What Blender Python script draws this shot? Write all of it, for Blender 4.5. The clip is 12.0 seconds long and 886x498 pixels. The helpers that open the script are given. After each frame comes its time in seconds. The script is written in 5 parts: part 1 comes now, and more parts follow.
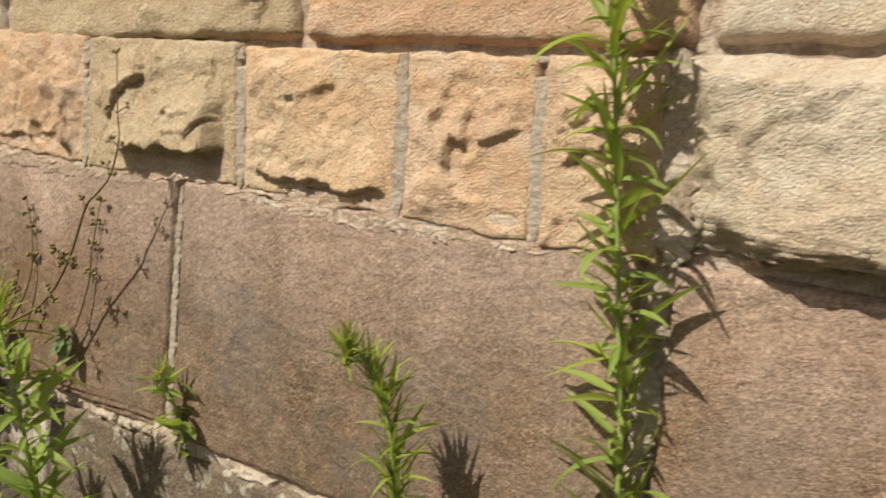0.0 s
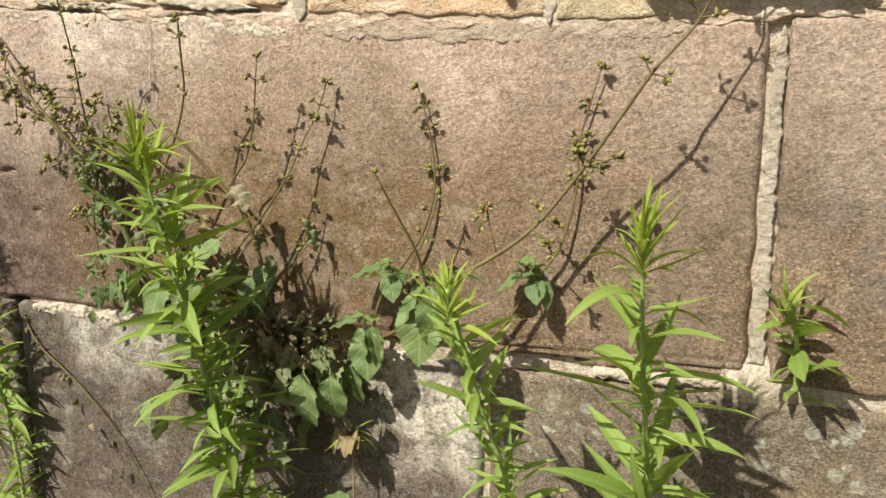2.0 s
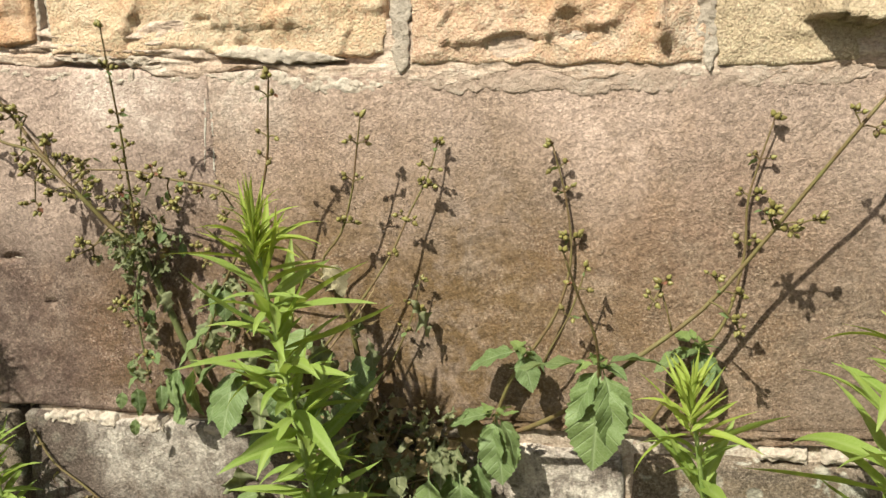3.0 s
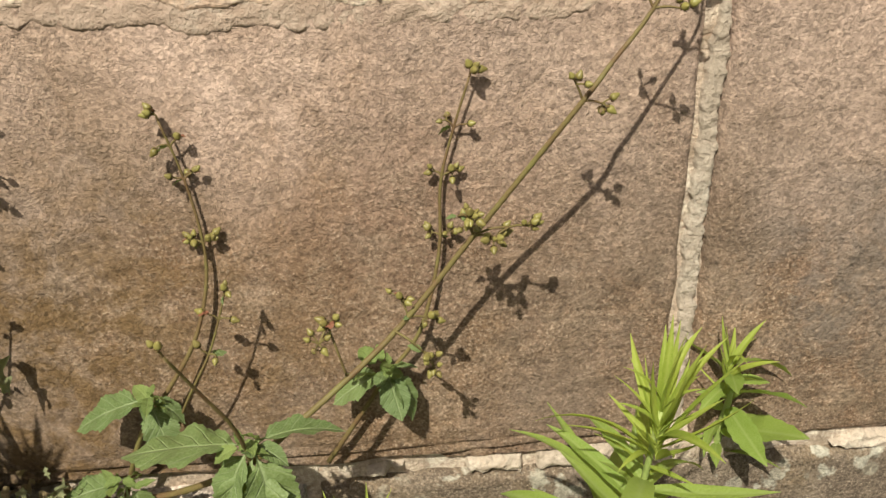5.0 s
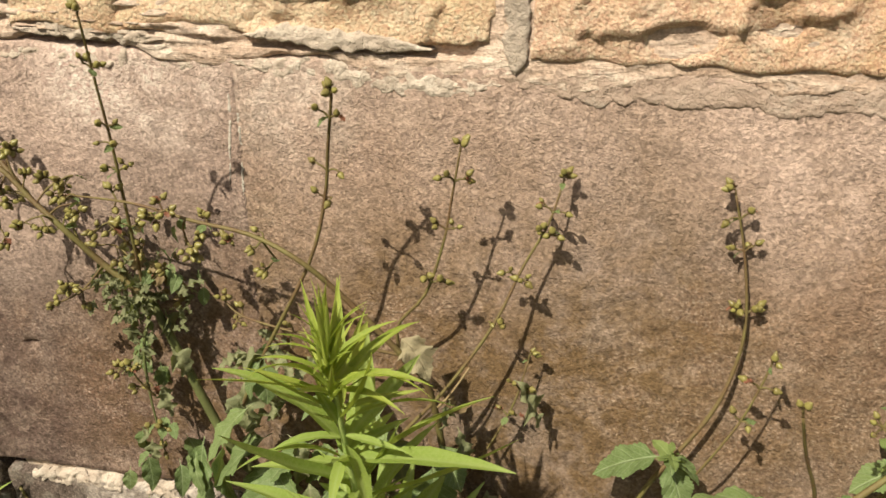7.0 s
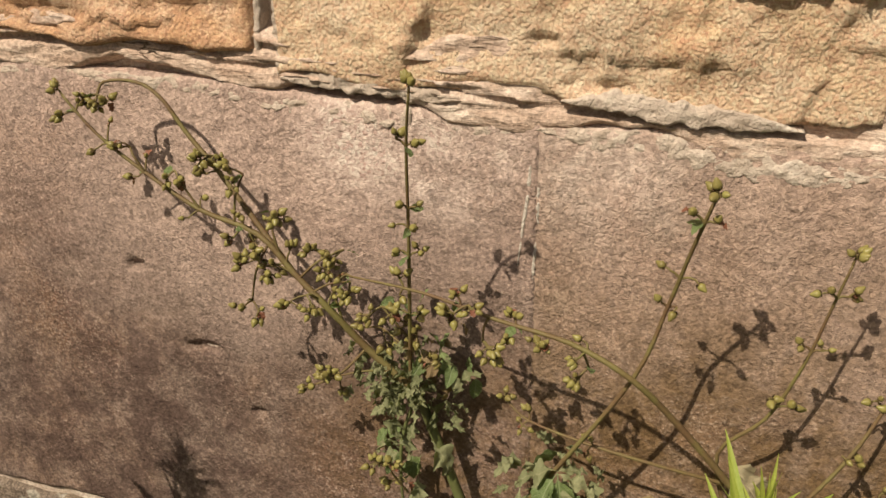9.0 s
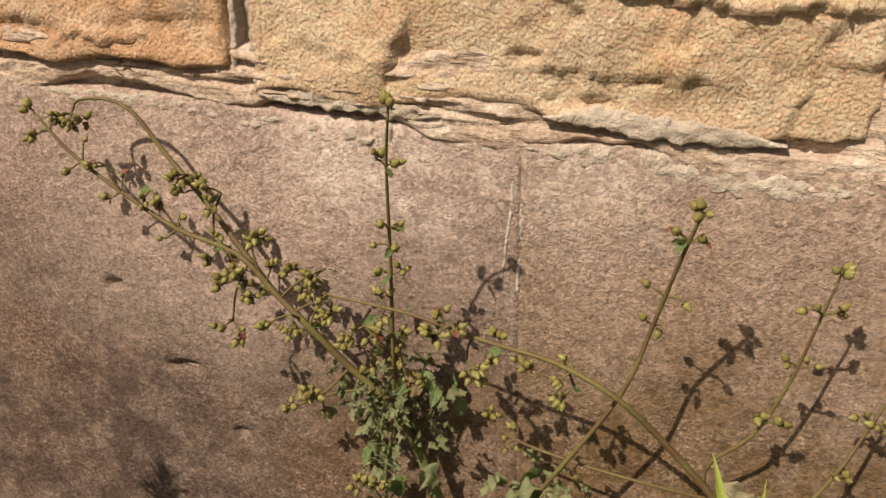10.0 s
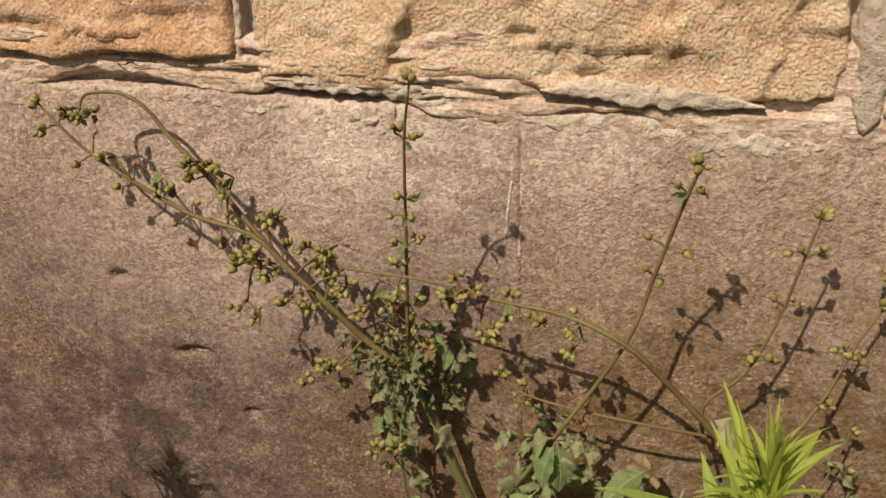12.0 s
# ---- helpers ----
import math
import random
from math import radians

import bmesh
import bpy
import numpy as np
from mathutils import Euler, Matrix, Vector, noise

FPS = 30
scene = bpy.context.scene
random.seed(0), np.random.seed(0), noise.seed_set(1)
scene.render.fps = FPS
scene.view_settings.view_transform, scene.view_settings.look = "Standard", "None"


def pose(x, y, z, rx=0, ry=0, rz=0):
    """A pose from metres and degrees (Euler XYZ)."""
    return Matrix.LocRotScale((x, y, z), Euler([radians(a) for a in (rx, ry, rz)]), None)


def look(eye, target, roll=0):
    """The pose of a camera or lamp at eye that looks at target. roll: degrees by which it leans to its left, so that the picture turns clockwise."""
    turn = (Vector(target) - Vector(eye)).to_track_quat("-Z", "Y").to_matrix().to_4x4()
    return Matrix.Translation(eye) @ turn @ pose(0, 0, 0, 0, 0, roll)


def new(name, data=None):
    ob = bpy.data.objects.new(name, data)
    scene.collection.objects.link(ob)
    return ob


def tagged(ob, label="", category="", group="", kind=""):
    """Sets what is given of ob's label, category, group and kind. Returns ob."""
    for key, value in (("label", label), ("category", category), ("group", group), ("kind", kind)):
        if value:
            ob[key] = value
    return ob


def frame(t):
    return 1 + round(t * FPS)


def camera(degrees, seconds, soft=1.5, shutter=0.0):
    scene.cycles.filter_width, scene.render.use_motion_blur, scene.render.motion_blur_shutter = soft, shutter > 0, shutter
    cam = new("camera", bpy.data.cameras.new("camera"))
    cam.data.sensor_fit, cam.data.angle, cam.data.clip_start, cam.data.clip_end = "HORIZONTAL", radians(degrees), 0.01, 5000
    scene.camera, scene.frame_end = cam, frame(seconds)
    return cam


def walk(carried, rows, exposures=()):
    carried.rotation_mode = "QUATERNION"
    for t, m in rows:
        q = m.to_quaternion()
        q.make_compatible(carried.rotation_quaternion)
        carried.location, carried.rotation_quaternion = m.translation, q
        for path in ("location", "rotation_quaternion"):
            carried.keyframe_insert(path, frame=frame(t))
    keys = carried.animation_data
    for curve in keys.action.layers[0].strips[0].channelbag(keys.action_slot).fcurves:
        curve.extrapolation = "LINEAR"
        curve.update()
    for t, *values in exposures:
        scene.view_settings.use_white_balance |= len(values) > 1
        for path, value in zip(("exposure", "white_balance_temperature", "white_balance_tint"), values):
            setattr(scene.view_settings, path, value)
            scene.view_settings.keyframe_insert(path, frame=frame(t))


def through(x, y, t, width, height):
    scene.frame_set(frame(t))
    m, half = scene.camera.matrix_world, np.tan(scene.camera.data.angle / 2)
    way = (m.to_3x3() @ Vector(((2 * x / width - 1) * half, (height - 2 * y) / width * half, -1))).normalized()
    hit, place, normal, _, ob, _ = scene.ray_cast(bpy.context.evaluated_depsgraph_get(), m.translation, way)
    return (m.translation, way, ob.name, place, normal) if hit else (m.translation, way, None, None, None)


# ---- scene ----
cam = camera(56.0, 12.0, 1.5, 0.12)
PATH = [
    (0, (-0.065, -0.795, 0.938), (-1.178, 0.852, 0.717), 5.2),
    (0.5, (-0.353, -0.9, 0.867), (-1.486, 0.712, 0.527), 8.3),
    (1, (-0.624, -0.964, 0.852), (-1.552, 0.758, 0.438), 4.6),
    (1.5, (-0.882, -0.96, 0.819), (-1.71, 0.81, 0.396), 1.1),
    (2, (-1.062, -0.919, 0.836), (-1.79, 0.889, 0.384), -0.7),
    (2.5, (-1.22, -0.912, 0.833), (-1.906, 0.919, 0.41), 0.2),
    (2.7, (-1.294, -0.897, 0.84), (-1.911, 0.972, 0.486), -0.5),
    (4.3, (-1.427, -0.68, 0.95), (-1.494, 1.168, 0.188), -1.8),
    (4.5, (-1.389, -0.628, 0.941), (-1.429, 1.208, 0.148), -1.2),
    (5, (-1.302, -0.57, 0.957), (-1.171, 1.225, 0.085), -1.1),
    (5.5, (-1.317, -0.572, 0.935), (-1.217, 1.265, 0.152), -0.8),
    (6, (-1.381, -0.584, 0.937), (-1.516, 1.262, 0.18), 0.2),
    (6.4, (-1.44, -0.594, 0.93), (-1.721, 1.238, 0.177), -1.1),
    (6.5, (-1.483, -0.606, 0.945), (-1.773, 1.219, 0.179), -1.9),
    (7, (-1.519, -0.624, 0.966), (-1.964, 1.204, 0.289), -1.6),
    (7.5, (-1.586, -0.624, 0.98), (-2.175, 1.197, 0.4), 1.0),
    (7.7, (-1.62, -0.634, 0.998), (-2.298, 1.175, 0.479), -0.3),
    (9.3, (-1.721, -0.543, 1.016), (-2.315, 1.217, 0.275), -1.1),
    (9.5, (-1.721, -0.542, 1.017), (-2.313, 1.225, 0.291), -1.3),
    (10, (-1.72, -0.543, 1.024), (-2.296, 1.231, 0.303), -1.2),
    (10.5, (-1.715, -0.55, 1.025), (-2.271, 1.229, 0.298), -1.1),
    (11, (-1.704, -0.54, 1.024), (-2.223, 1.255, 0.311), -1.6),
    (11.5, (-1.725, -0.542, 1.036), (-2.318, 1.223, 0.306), -4.3),
    (12, (-1.757, -0.596, 1.018), (-2.192, 1.217, 0.294), -2.6),
]
EXPOSURES = [(0.0, 0.09, 6870, 2), (0.5, -0.03, 6920, 4), (1.0, 0.50, 6470, -1), (1.5, 0.53, 6420, -3), (2.7, 0.59, 6420, -4), (4.3, 0.2, 6870, 0), (5.0, 0.3, 6770, -1), (6.5, 0.42, 6970, 1), (7.5, 0.21, 7120, 3), (9.3, 0.0, 7370, 8), (12.0, -0.04, 7370, 8)]
walk(cam, [(t, look(eye, target, roll)) for t, eye, target, roll in PATH], EXPOSURES)

# ---------------------------------------------------------------- light
SUN_DIR = Vector((0.40, 1.0, -1.2)).normalized()      # the way the sunlight goes
world = bpy.data.worlds.new("world")
scene.world = world
world.use_nodes = True
wn = world.node_tree
sky = wn.nodes.new("ShaderNodeTexSky")
sky.sky_type = "NISHITA"
sky.sun_disc = False
sky.sun_elevation = math.asin(-SUN_DIR.z)
sky.sun_rotation = math.atan2(-SUN_DIR.x, -SUN_DIR.y)
sky.air_density, sky.dust_density, sky.ozone_density = 1.0, 4.0, 0.6
wn.nodes["Background"].inputs["Strength"].default_value = 0.055
wn.links.new(sky.outputs[0], wn.nodes["Background"].inputs["Color"])
sun_data = bpy.data.lights.new("sun", "SUN")
sun_data.energy, sun_data.angle, sun_data.color = 5.0, radians(0.6), (1.0, 0.93, 0.82)
sun = new("sun", sun_data)
sun.matrix_world = look((-2.5, -3, 4), Vector((-2.5, -3, 4)) + SUN_DIR)


# ---------------------------------------------------------------- materials
class Mat:
    """A small helper to wire a procedural material."""

    def __init__(self, name):
        self.m = bpy.data.materials.new(name)
        self.m.use_nodes = True
        self.t = self.m.node_tree
        self.b = self.t.nodes["Principled BSDF"]
        self.co = self.t.nodes.new("ShaderNodeTexCoord").outputs["Object"]

    def put(self, socket, value):
        if isinstance(value, bpy.types.NodeSocket):
            self.t.links.new(value, socket)
        else:
            socket.default_value = value

    def noise(self, scale, detail=4.0, rough=0.55, distort=0.0, stretch=None):
        n = self.t.nodes.new("ShaderNodeTexNoise")
        co = self.co
        if stretch:
            mp = self.t.nodes.new("ShaderNodeMapping")
            mp.inputs["Scale"].default_value = stretch
            self.t.links.new(co, mp.inputs["Vector"])
            co = mp.outputs[0]
        self.t.links.new(co, n.inputs["Vector"])
        for key, value in (("Scale", scale), ("Detail", detail), ("Roughness", rough), ("Distortion", distort)):
            n.inputs[key].default_value = value
        return n.outputs["Fac"]

    def cells(self, scale, feature="F1", out="Distance"):
        n = self.t.nodes.new("ShaderNodeTexVoronoi")
        n.feature = feature
        n.inputs["Scale"].default_value = scale
        self.t.links.new(self.co, n.inputs["Vector"])
        return n.outputs[out]

    def ramp(self, fac, *stops):
        n = self.t.nodes.new("ShaderNodeValToRGB")
        e = n.color_ramp.elements
        while len(e) < len(stops):
            e.new(0.5)
        for el, (p, c) in zip(e, stops):
            el.position = p
            el.color = (*c, 1) if isinstance(c, tuple) else (c, c, c, 1)
        self.put(n.inputs["Fac"], fac)
        return n.outputs["Color"]

    def mix(self, fac, a, b, mode="MIX"):
        n = self.t.nodes.new("ShaderNodeMix")
        n.data_type, n.blend_type = "RGBA", mode
        self.put(n.inputs["Factor"], fac)
        self.put(n.inputs["A"], (*a, 1) if isinstance(a, tuple) else a)
        self.put(n.inputs["B"], (*b, 1) if isinstance(b, tuple) else b)
        return n.outputs["Result"]

    def math(self, op, a, b=0.0):
        n = self.t.nodes.new("ShaderNodeMath")
        n.operation = op
        self.put(n.inputs[0], a)
        self.put(n.inputs[1], b)
        return n.outputs[0]

    def random(self):
        return self.t.nodes.new("ShaderNodeObjectInfo").outputs["Random"]

    def bump(self, height, distance, strength=1.0, normal=None):
        n = self.t.nodes.new("ShaderNodeBump")
        n.inputs["Strength"].default_value = strength
        n.inputs["Distance"].default_value = distance
        self.put(n.inputs["Height"], height)
        if normal:
            self.t.links.new(normal, n.inputs["Normal"])
        return n.outputs["Normal"]

    def finish(self, color, rough=0.9, normal=None, spec=0.25):
        self.put(self.b.inputs["Base Color"], color)
        self.put(self.b.inputs["Roughness"], rough)
        self.b.inputs["Specular IOR Level"].default_value = spec
        if normal:
            self.t.links.new(normal, self.b.inputs["Normal"])
        return self.m


def sandstone(name, base, dark, light, stain, grain=420.0, grit=0.0022, pits=0.35, lichen=0.0, broad=7.0, wash=0.0, blotches=None, lime_and_light=0.0, bead=0.85, tint=None, gritty=False):
    """Weathered sandstone: broad stains, mottling, sand grain and small pits."""
    k = Mat(name)
    col = k.mix(k.ramp(k.noise(broad, 5, 0.6, 0.4), (0.34, 0.0), (0.66, 1.0)), base, stain)
    col = k.mix(k.ramp(k.noise(23, 6, 0.65), (0.45, 0.0), (0.72, 0.7)), col, light)
    col = k.mix(k.math("MULTIPLY", k.ramp(k.noise(48, 5, 0.7, 0.3), (0.52, 0.0), (0.74, 1.0)), 0.5), col, dark)
    speck = k.noise(grain, 3, 0.75)
    col = k.mix(1.0, col, k.ramp(speck, (0.3, 0.36), (0.5, 0.5), (0.68, 0.68)), "OVERLAY")
    col = k.mix(k.ramp(k.noise(grain * 0.5, 4, 0.75), (0.58, 0.0), (0.68, 0.7)), col, dark)
    col = k.mix(k.ramp(k.noise(grain * 0.8, 2, 0.6), (0.62, 0.0), (0.70, 0.7)), col, light)
    if gritty:
        warm = k.ramp(k.noise(5.5, 5, 0.65, 0.8), (0.50, 0.0), (0.66, 0.55))
        col = k.mix(warm, col, tuple(c * f for c, f in zip(base, (1.10, 0.98, 0.72))))
        crumbs = k.noise(430, 2, 0.6)
        col = k.mix(k.ramp(crumbs, (0.30, 0.85), (0.45, 0.0)), col, dark)
        col = k.mix(k.ramp(crumbs, (0.53, 0.0), (0.68, 0.95)), col, light)
        glints = k.math("MULTIPLY", k.ramp(k.cells(330), (0.16, 1.0), (0.26, 0.0)), k.ramp(k.noise(95, 3, 0.6), (0.54, 0.0), (0.62, 0.8)))
        col = k.mix(glints, col, tuple(min(0.75, c * 1.75) for c in light))
    pit = k.ramp(k.cells(110), (0.06, 0.0), (0.26, 1.0))
    spots = k.ramp(k.noise(60, 2, 0.5), (0.52, 0.0), (0.6, 1.0))
    col = k.mix(k.math("MULTIPLY", k.math("MULTIPLY", k.math("SUBTRACT", 1.0, pit), spots), pits), col, dark)
    if lichen:
        pale = k.math("MULTIPLY", k.ramp(k.noise(42, 3, 0.55, 0.2), (0.62, 0.0), (0.68, 0.8)), lichen)
        col = k.mix(pale, col, (0.50, 0.47, 0.41))
        round_off = k.math("ADD", k.cells(38), k.math("MULTIPLY", k.math("SUBTRACT", k.noise(150, 4, 0.7), 0.5), 0.35))
        picked = k.ramp(k.cells(38, "F1", "Color"), (0.37, 0.0), (0.41, 1.0))
        crust = k.math("MULTIPLY", k.math("MULTIPLY", k.ramp(round_off, (0.26, 0.85), (0.34, 0.0)), picked), k.ramp(k.noise(7, 3), (0.38, 0.0), (0.48, lichen)))
        col = k.mix(crust, col, (0.37, 0.335, 0.28))
    if tint:
        col = k.mix(k.ramp(k.noise(3.4, 4, 0.6, 0.6), (0.42, 0.0), (0.62, 0.65)), col, tint)
    # ragged round blotches, each with its own place, reach, colour and share
    for cx, cz, reach, colour, share in blotches or ():
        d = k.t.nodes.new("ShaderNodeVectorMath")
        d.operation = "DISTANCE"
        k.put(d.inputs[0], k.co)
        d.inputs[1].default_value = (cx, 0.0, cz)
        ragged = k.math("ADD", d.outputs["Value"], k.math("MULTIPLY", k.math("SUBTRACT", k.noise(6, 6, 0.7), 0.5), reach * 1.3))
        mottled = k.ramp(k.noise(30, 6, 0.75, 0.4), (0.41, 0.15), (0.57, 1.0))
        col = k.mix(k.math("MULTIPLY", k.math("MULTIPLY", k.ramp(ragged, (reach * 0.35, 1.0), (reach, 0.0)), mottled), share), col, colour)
    # lime below the joint, run lower to paint a light-to-dark fall into the colour
    if lime_and_light:
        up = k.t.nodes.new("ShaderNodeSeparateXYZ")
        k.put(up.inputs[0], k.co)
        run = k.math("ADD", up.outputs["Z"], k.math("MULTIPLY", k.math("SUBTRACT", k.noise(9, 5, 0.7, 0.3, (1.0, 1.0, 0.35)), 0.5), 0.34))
        col = k.mix(k.math("MULTIPLY", k.ramp(run, (0.66, 0.0), (0.90, 1.0)), lime_and_light), col, (0.57, 0.42, 0.365))
    if wash:
        patch = k.math("MULTIPLY", k.ramp(k.noise(6.5, 5, 0.62, 0.5), (0.52, 0.0), (0.60, 1.0)), k.ramp(k.noise(70, 5, 0.7), (0.38, 0.2), (0.55, wash)))
        col = k.mix(patch, col, (0.56, 0.51, 0.46))
    tone = k.ramp(k.random(), (0.0, 0.44), (1.0, 0.56))
    col = k.mix(1.0, col, tone, "OVERLAY")
    sand = k.mix(0.5, k.cells(430, "F1", "Color"), k.cells(270, "F1", "Color"))
    sand = k.ramp(sand, (0.22, 0.30), (0.5, 0.5), (0.80, 0.72))
    if gritty:
        beads = k.noise(520, 2, 0.6)
        col = k.mix(0.75, col, sand, "OVERLAY")
    else:
        col = k.mix(0.5, col, sand, "OVERLAY")
        beads = k.math("SUBTRACT", 1.0, k.cells(330, "SMOOTH_F1"))
        col = k.mix(0.2, col, k.ramp(beads, (0.42, 0.36), (0.58, 0.5), (0.85, 0.60)), "OVERLAY")
    uneven = k.ramp(k.noise(30, 5, 0.65), (0.36, 0.3), (0.62, 1.0))
    if gritty:
        patchy = k.ramp(k.noise(14, 4, 0.65, 0.4), (0.36, 0.35), (0.64, 1.0))
        h = k.bump(k.noise(26, 3, 0.55, 0.3, (0.8, 1.0, 1.3)), 0.012, 0.4)
        h = k.bump(k.math("MULTIPLY", k.noise(85, 4, 0.66), patchy), 0.0055, 0.5, h)
        h = k.bump(k.math("MULTIPLY", crumbs, patchy), 0.0030, 0.7, h)
    else:
        h = k.bump(k.noise(85, 6, 0.72, 0.3, (0.8, 1.0, 1.2)), 0.0045, 0.7)
        h = k.bump(k.math("SUBTRACT", 1.0, k.cells(350)), 0.0026, 0.65, h)
    grains = k.math("ADD", beads, k.math("MULTIPLY", k.noise(grain * 0.7, 2, 0.6), 1.6))
    h = k.bump(k.math("MULTIPLY", grains, uneven), grit * (0.4 if gritty else 0.9), bead, h)
    h = k.bump(k.noise(grain * 2.2, 2, 0.7), grit * 0.5, 0.8, h)
    return k.finish(col, 0.93, h, 0.15)


BUFF = sandstone("buff_sandstone", (0.70, 0.475, 0.315), (0.49, 0.31, 0.19), (0.77, 0.62, 0.48), (0.69, 0.43, 0.255), 820, 0.0020, bead=0.7, tint=(0.71, 0.57, 0.44))
OCHRE = sandstone("ochre_sandstone", (0.65, 0.42, 0.265), (0.44, 0.255, 0.15), (0.71, 0.56, 0.43), (0.61, 0.345, 0.195), 820, 0.0020, bead=0.6)
ROSE = sandstone("rose_sandstone", (0.65, 0.44, 0.325), (0.47, 0.29, 0.19), (0.72, 0.56, 0.46), (0.61, 0.375, 0.235), 820, 0.0020, bead=0.6)
PALE = sandstone("pale_sandstone", (0.66, 0.56, 0.47), (0.46, 0.34, 0.25), (0.74, 0.66, 0.58), (0.60, 0.47, 0.36), 760, 0.0020, 0.35, 0.0, 7.0, 0.0, None, 0.0, 0.5)
OLIVE = sandstone("olive_sandstone", (0.56, 0.43, 0.30), (0.35, 0.255, 0.17), (0.66, 0.54, 0.41), (0.47, 0.35, 0.24), 820, 0.0020, bead=0.55)
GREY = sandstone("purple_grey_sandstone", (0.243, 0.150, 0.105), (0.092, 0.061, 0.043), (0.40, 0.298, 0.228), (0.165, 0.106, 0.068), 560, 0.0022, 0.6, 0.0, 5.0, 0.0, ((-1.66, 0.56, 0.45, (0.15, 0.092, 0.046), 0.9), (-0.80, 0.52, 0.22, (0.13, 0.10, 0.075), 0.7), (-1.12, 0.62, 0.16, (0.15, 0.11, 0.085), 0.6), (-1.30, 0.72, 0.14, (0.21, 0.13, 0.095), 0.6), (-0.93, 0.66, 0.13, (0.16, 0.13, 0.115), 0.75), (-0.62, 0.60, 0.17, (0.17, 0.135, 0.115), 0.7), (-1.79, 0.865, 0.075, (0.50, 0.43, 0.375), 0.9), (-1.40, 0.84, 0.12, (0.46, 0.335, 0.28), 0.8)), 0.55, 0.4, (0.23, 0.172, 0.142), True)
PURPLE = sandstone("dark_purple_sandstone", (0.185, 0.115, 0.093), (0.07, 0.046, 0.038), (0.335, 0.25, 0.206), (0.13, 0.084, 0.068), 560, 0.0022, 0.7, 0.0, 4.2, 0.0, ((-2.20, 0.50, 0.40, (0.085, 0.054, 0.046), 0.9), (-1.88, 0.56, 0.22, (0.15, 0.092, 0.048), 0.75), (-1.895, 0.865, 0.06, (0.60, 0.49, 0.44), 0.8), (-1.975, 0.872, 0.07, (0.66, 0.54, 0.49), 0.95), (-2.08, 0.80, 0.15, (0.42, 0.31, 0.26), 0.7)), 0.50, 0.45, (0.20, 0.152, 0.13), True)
DARK = sandstone("lichened_sandstone", (0.20, 0.152, 0.12), (0.10, 0.076, 0.06), (0.31, 0.247, 0.197), (0.15, 0.112, 0.09), 400, 0.0024, 0.6, 0.95, 6.0, 0.0, None, 0.0, 0.35, None, True)
WHITENED = sandstone("lime_stained_sandstone", (0.115, 0.085, 0.073), (0.055, 0.040, 0.034), (0.18, 0.138, 0.118), (0.09, 0.066, 0.057), 400, 0.0024, 0.6, 0.2, 7.0, 0.05, ((-1.42, 0.40, 0.15, (0.56, 0.485, 0.43), 1.0), (-1.98, 0.455, 0.10, (0.52, 0.45, 0.40), 0.8), (-1.87, 0.43, 0.06, (0.52, 0.45, 0.40), 0.8), (-1.50, 0.46, 0.08, (0.60, 0.50, 0.44), 0.9)), 0.0, 0.35, None, True)


def mortar_material(name="lime_mortar", white=0.0, lime=(0.55, 0.50, 0.45)):
    k = Mat(name)
    col = k.mix(k.ramp(k.noise(12, 5, 0.65, 0.5), (0.36, 0.0), (0.66, 1.0)), (0.48, 0.375, 0.305), (0.60, 0.51, 0.44))
    col = k.mix(k.ramp(k.noise(30, 6, 0.75, 0.6), (0.50, 0.0), (0.66, 0.6)), col, (0.40, 0.29, 0.225))
    col = k.mix(k.ramp(k.noise(17, 4, 0.65), (0.55, 0.0), (0.65, 0.8)), col, (0.66, 0.59, 0.52))
    col = k.mix(1.0, col, k.ramp(k.noise(260, 3, 0.75), (0.3, 0.30), (0.5, 0.5), (0.7, 0.68)), "OVERLAY")
    col = k.mix(k.ramp(k.noise(26, 5, 0.7, 0.5), (0.48, 0.0), (0.62, 0.8)), col, (0.27, 0.20, 0.15))
    crack = k.ramp(k.noise(8, 3, 0.5, 0.5, (0.6, 1.0, 1.3)), (0.492, 1.0), (0.5, 0.0), (0.508, 1.0))
    some = k.ramp(k.noise(6, 2), (0.50, 1.0), (0.58, 0.0))
    crack = k.math("MAXIMUM", crack, some)
    col = k.mix(crack, (0.36, 0.25, 0.19), col)
    h = k.bump(k.noise(90, 6, 0.75), 0.006, 0.6)
    h = k.bump(k.noise(300, 3, 0.7), 0.0030, 0.8, h)
    h = k.bump(crack, 0.001, 0.6, h)
    col = k.mix(white, col, lime)
    return k.finish(col, 0.95, h, 0.1)


MORTAR = mortar_material()
WHITE_MORTAR = mortar_material("white_lime", 0.8)
POINTING = mortar_material("white_pointing", 0.6, (0.42, 0.355, 0.305))
PLASTER = mortar_material("thin_plaster", 0.75, (0.42, 0.305, 0.25))
CRUST = mortar_material("weathered_lime", 0.5, (0.57, 0.475, 0.405))


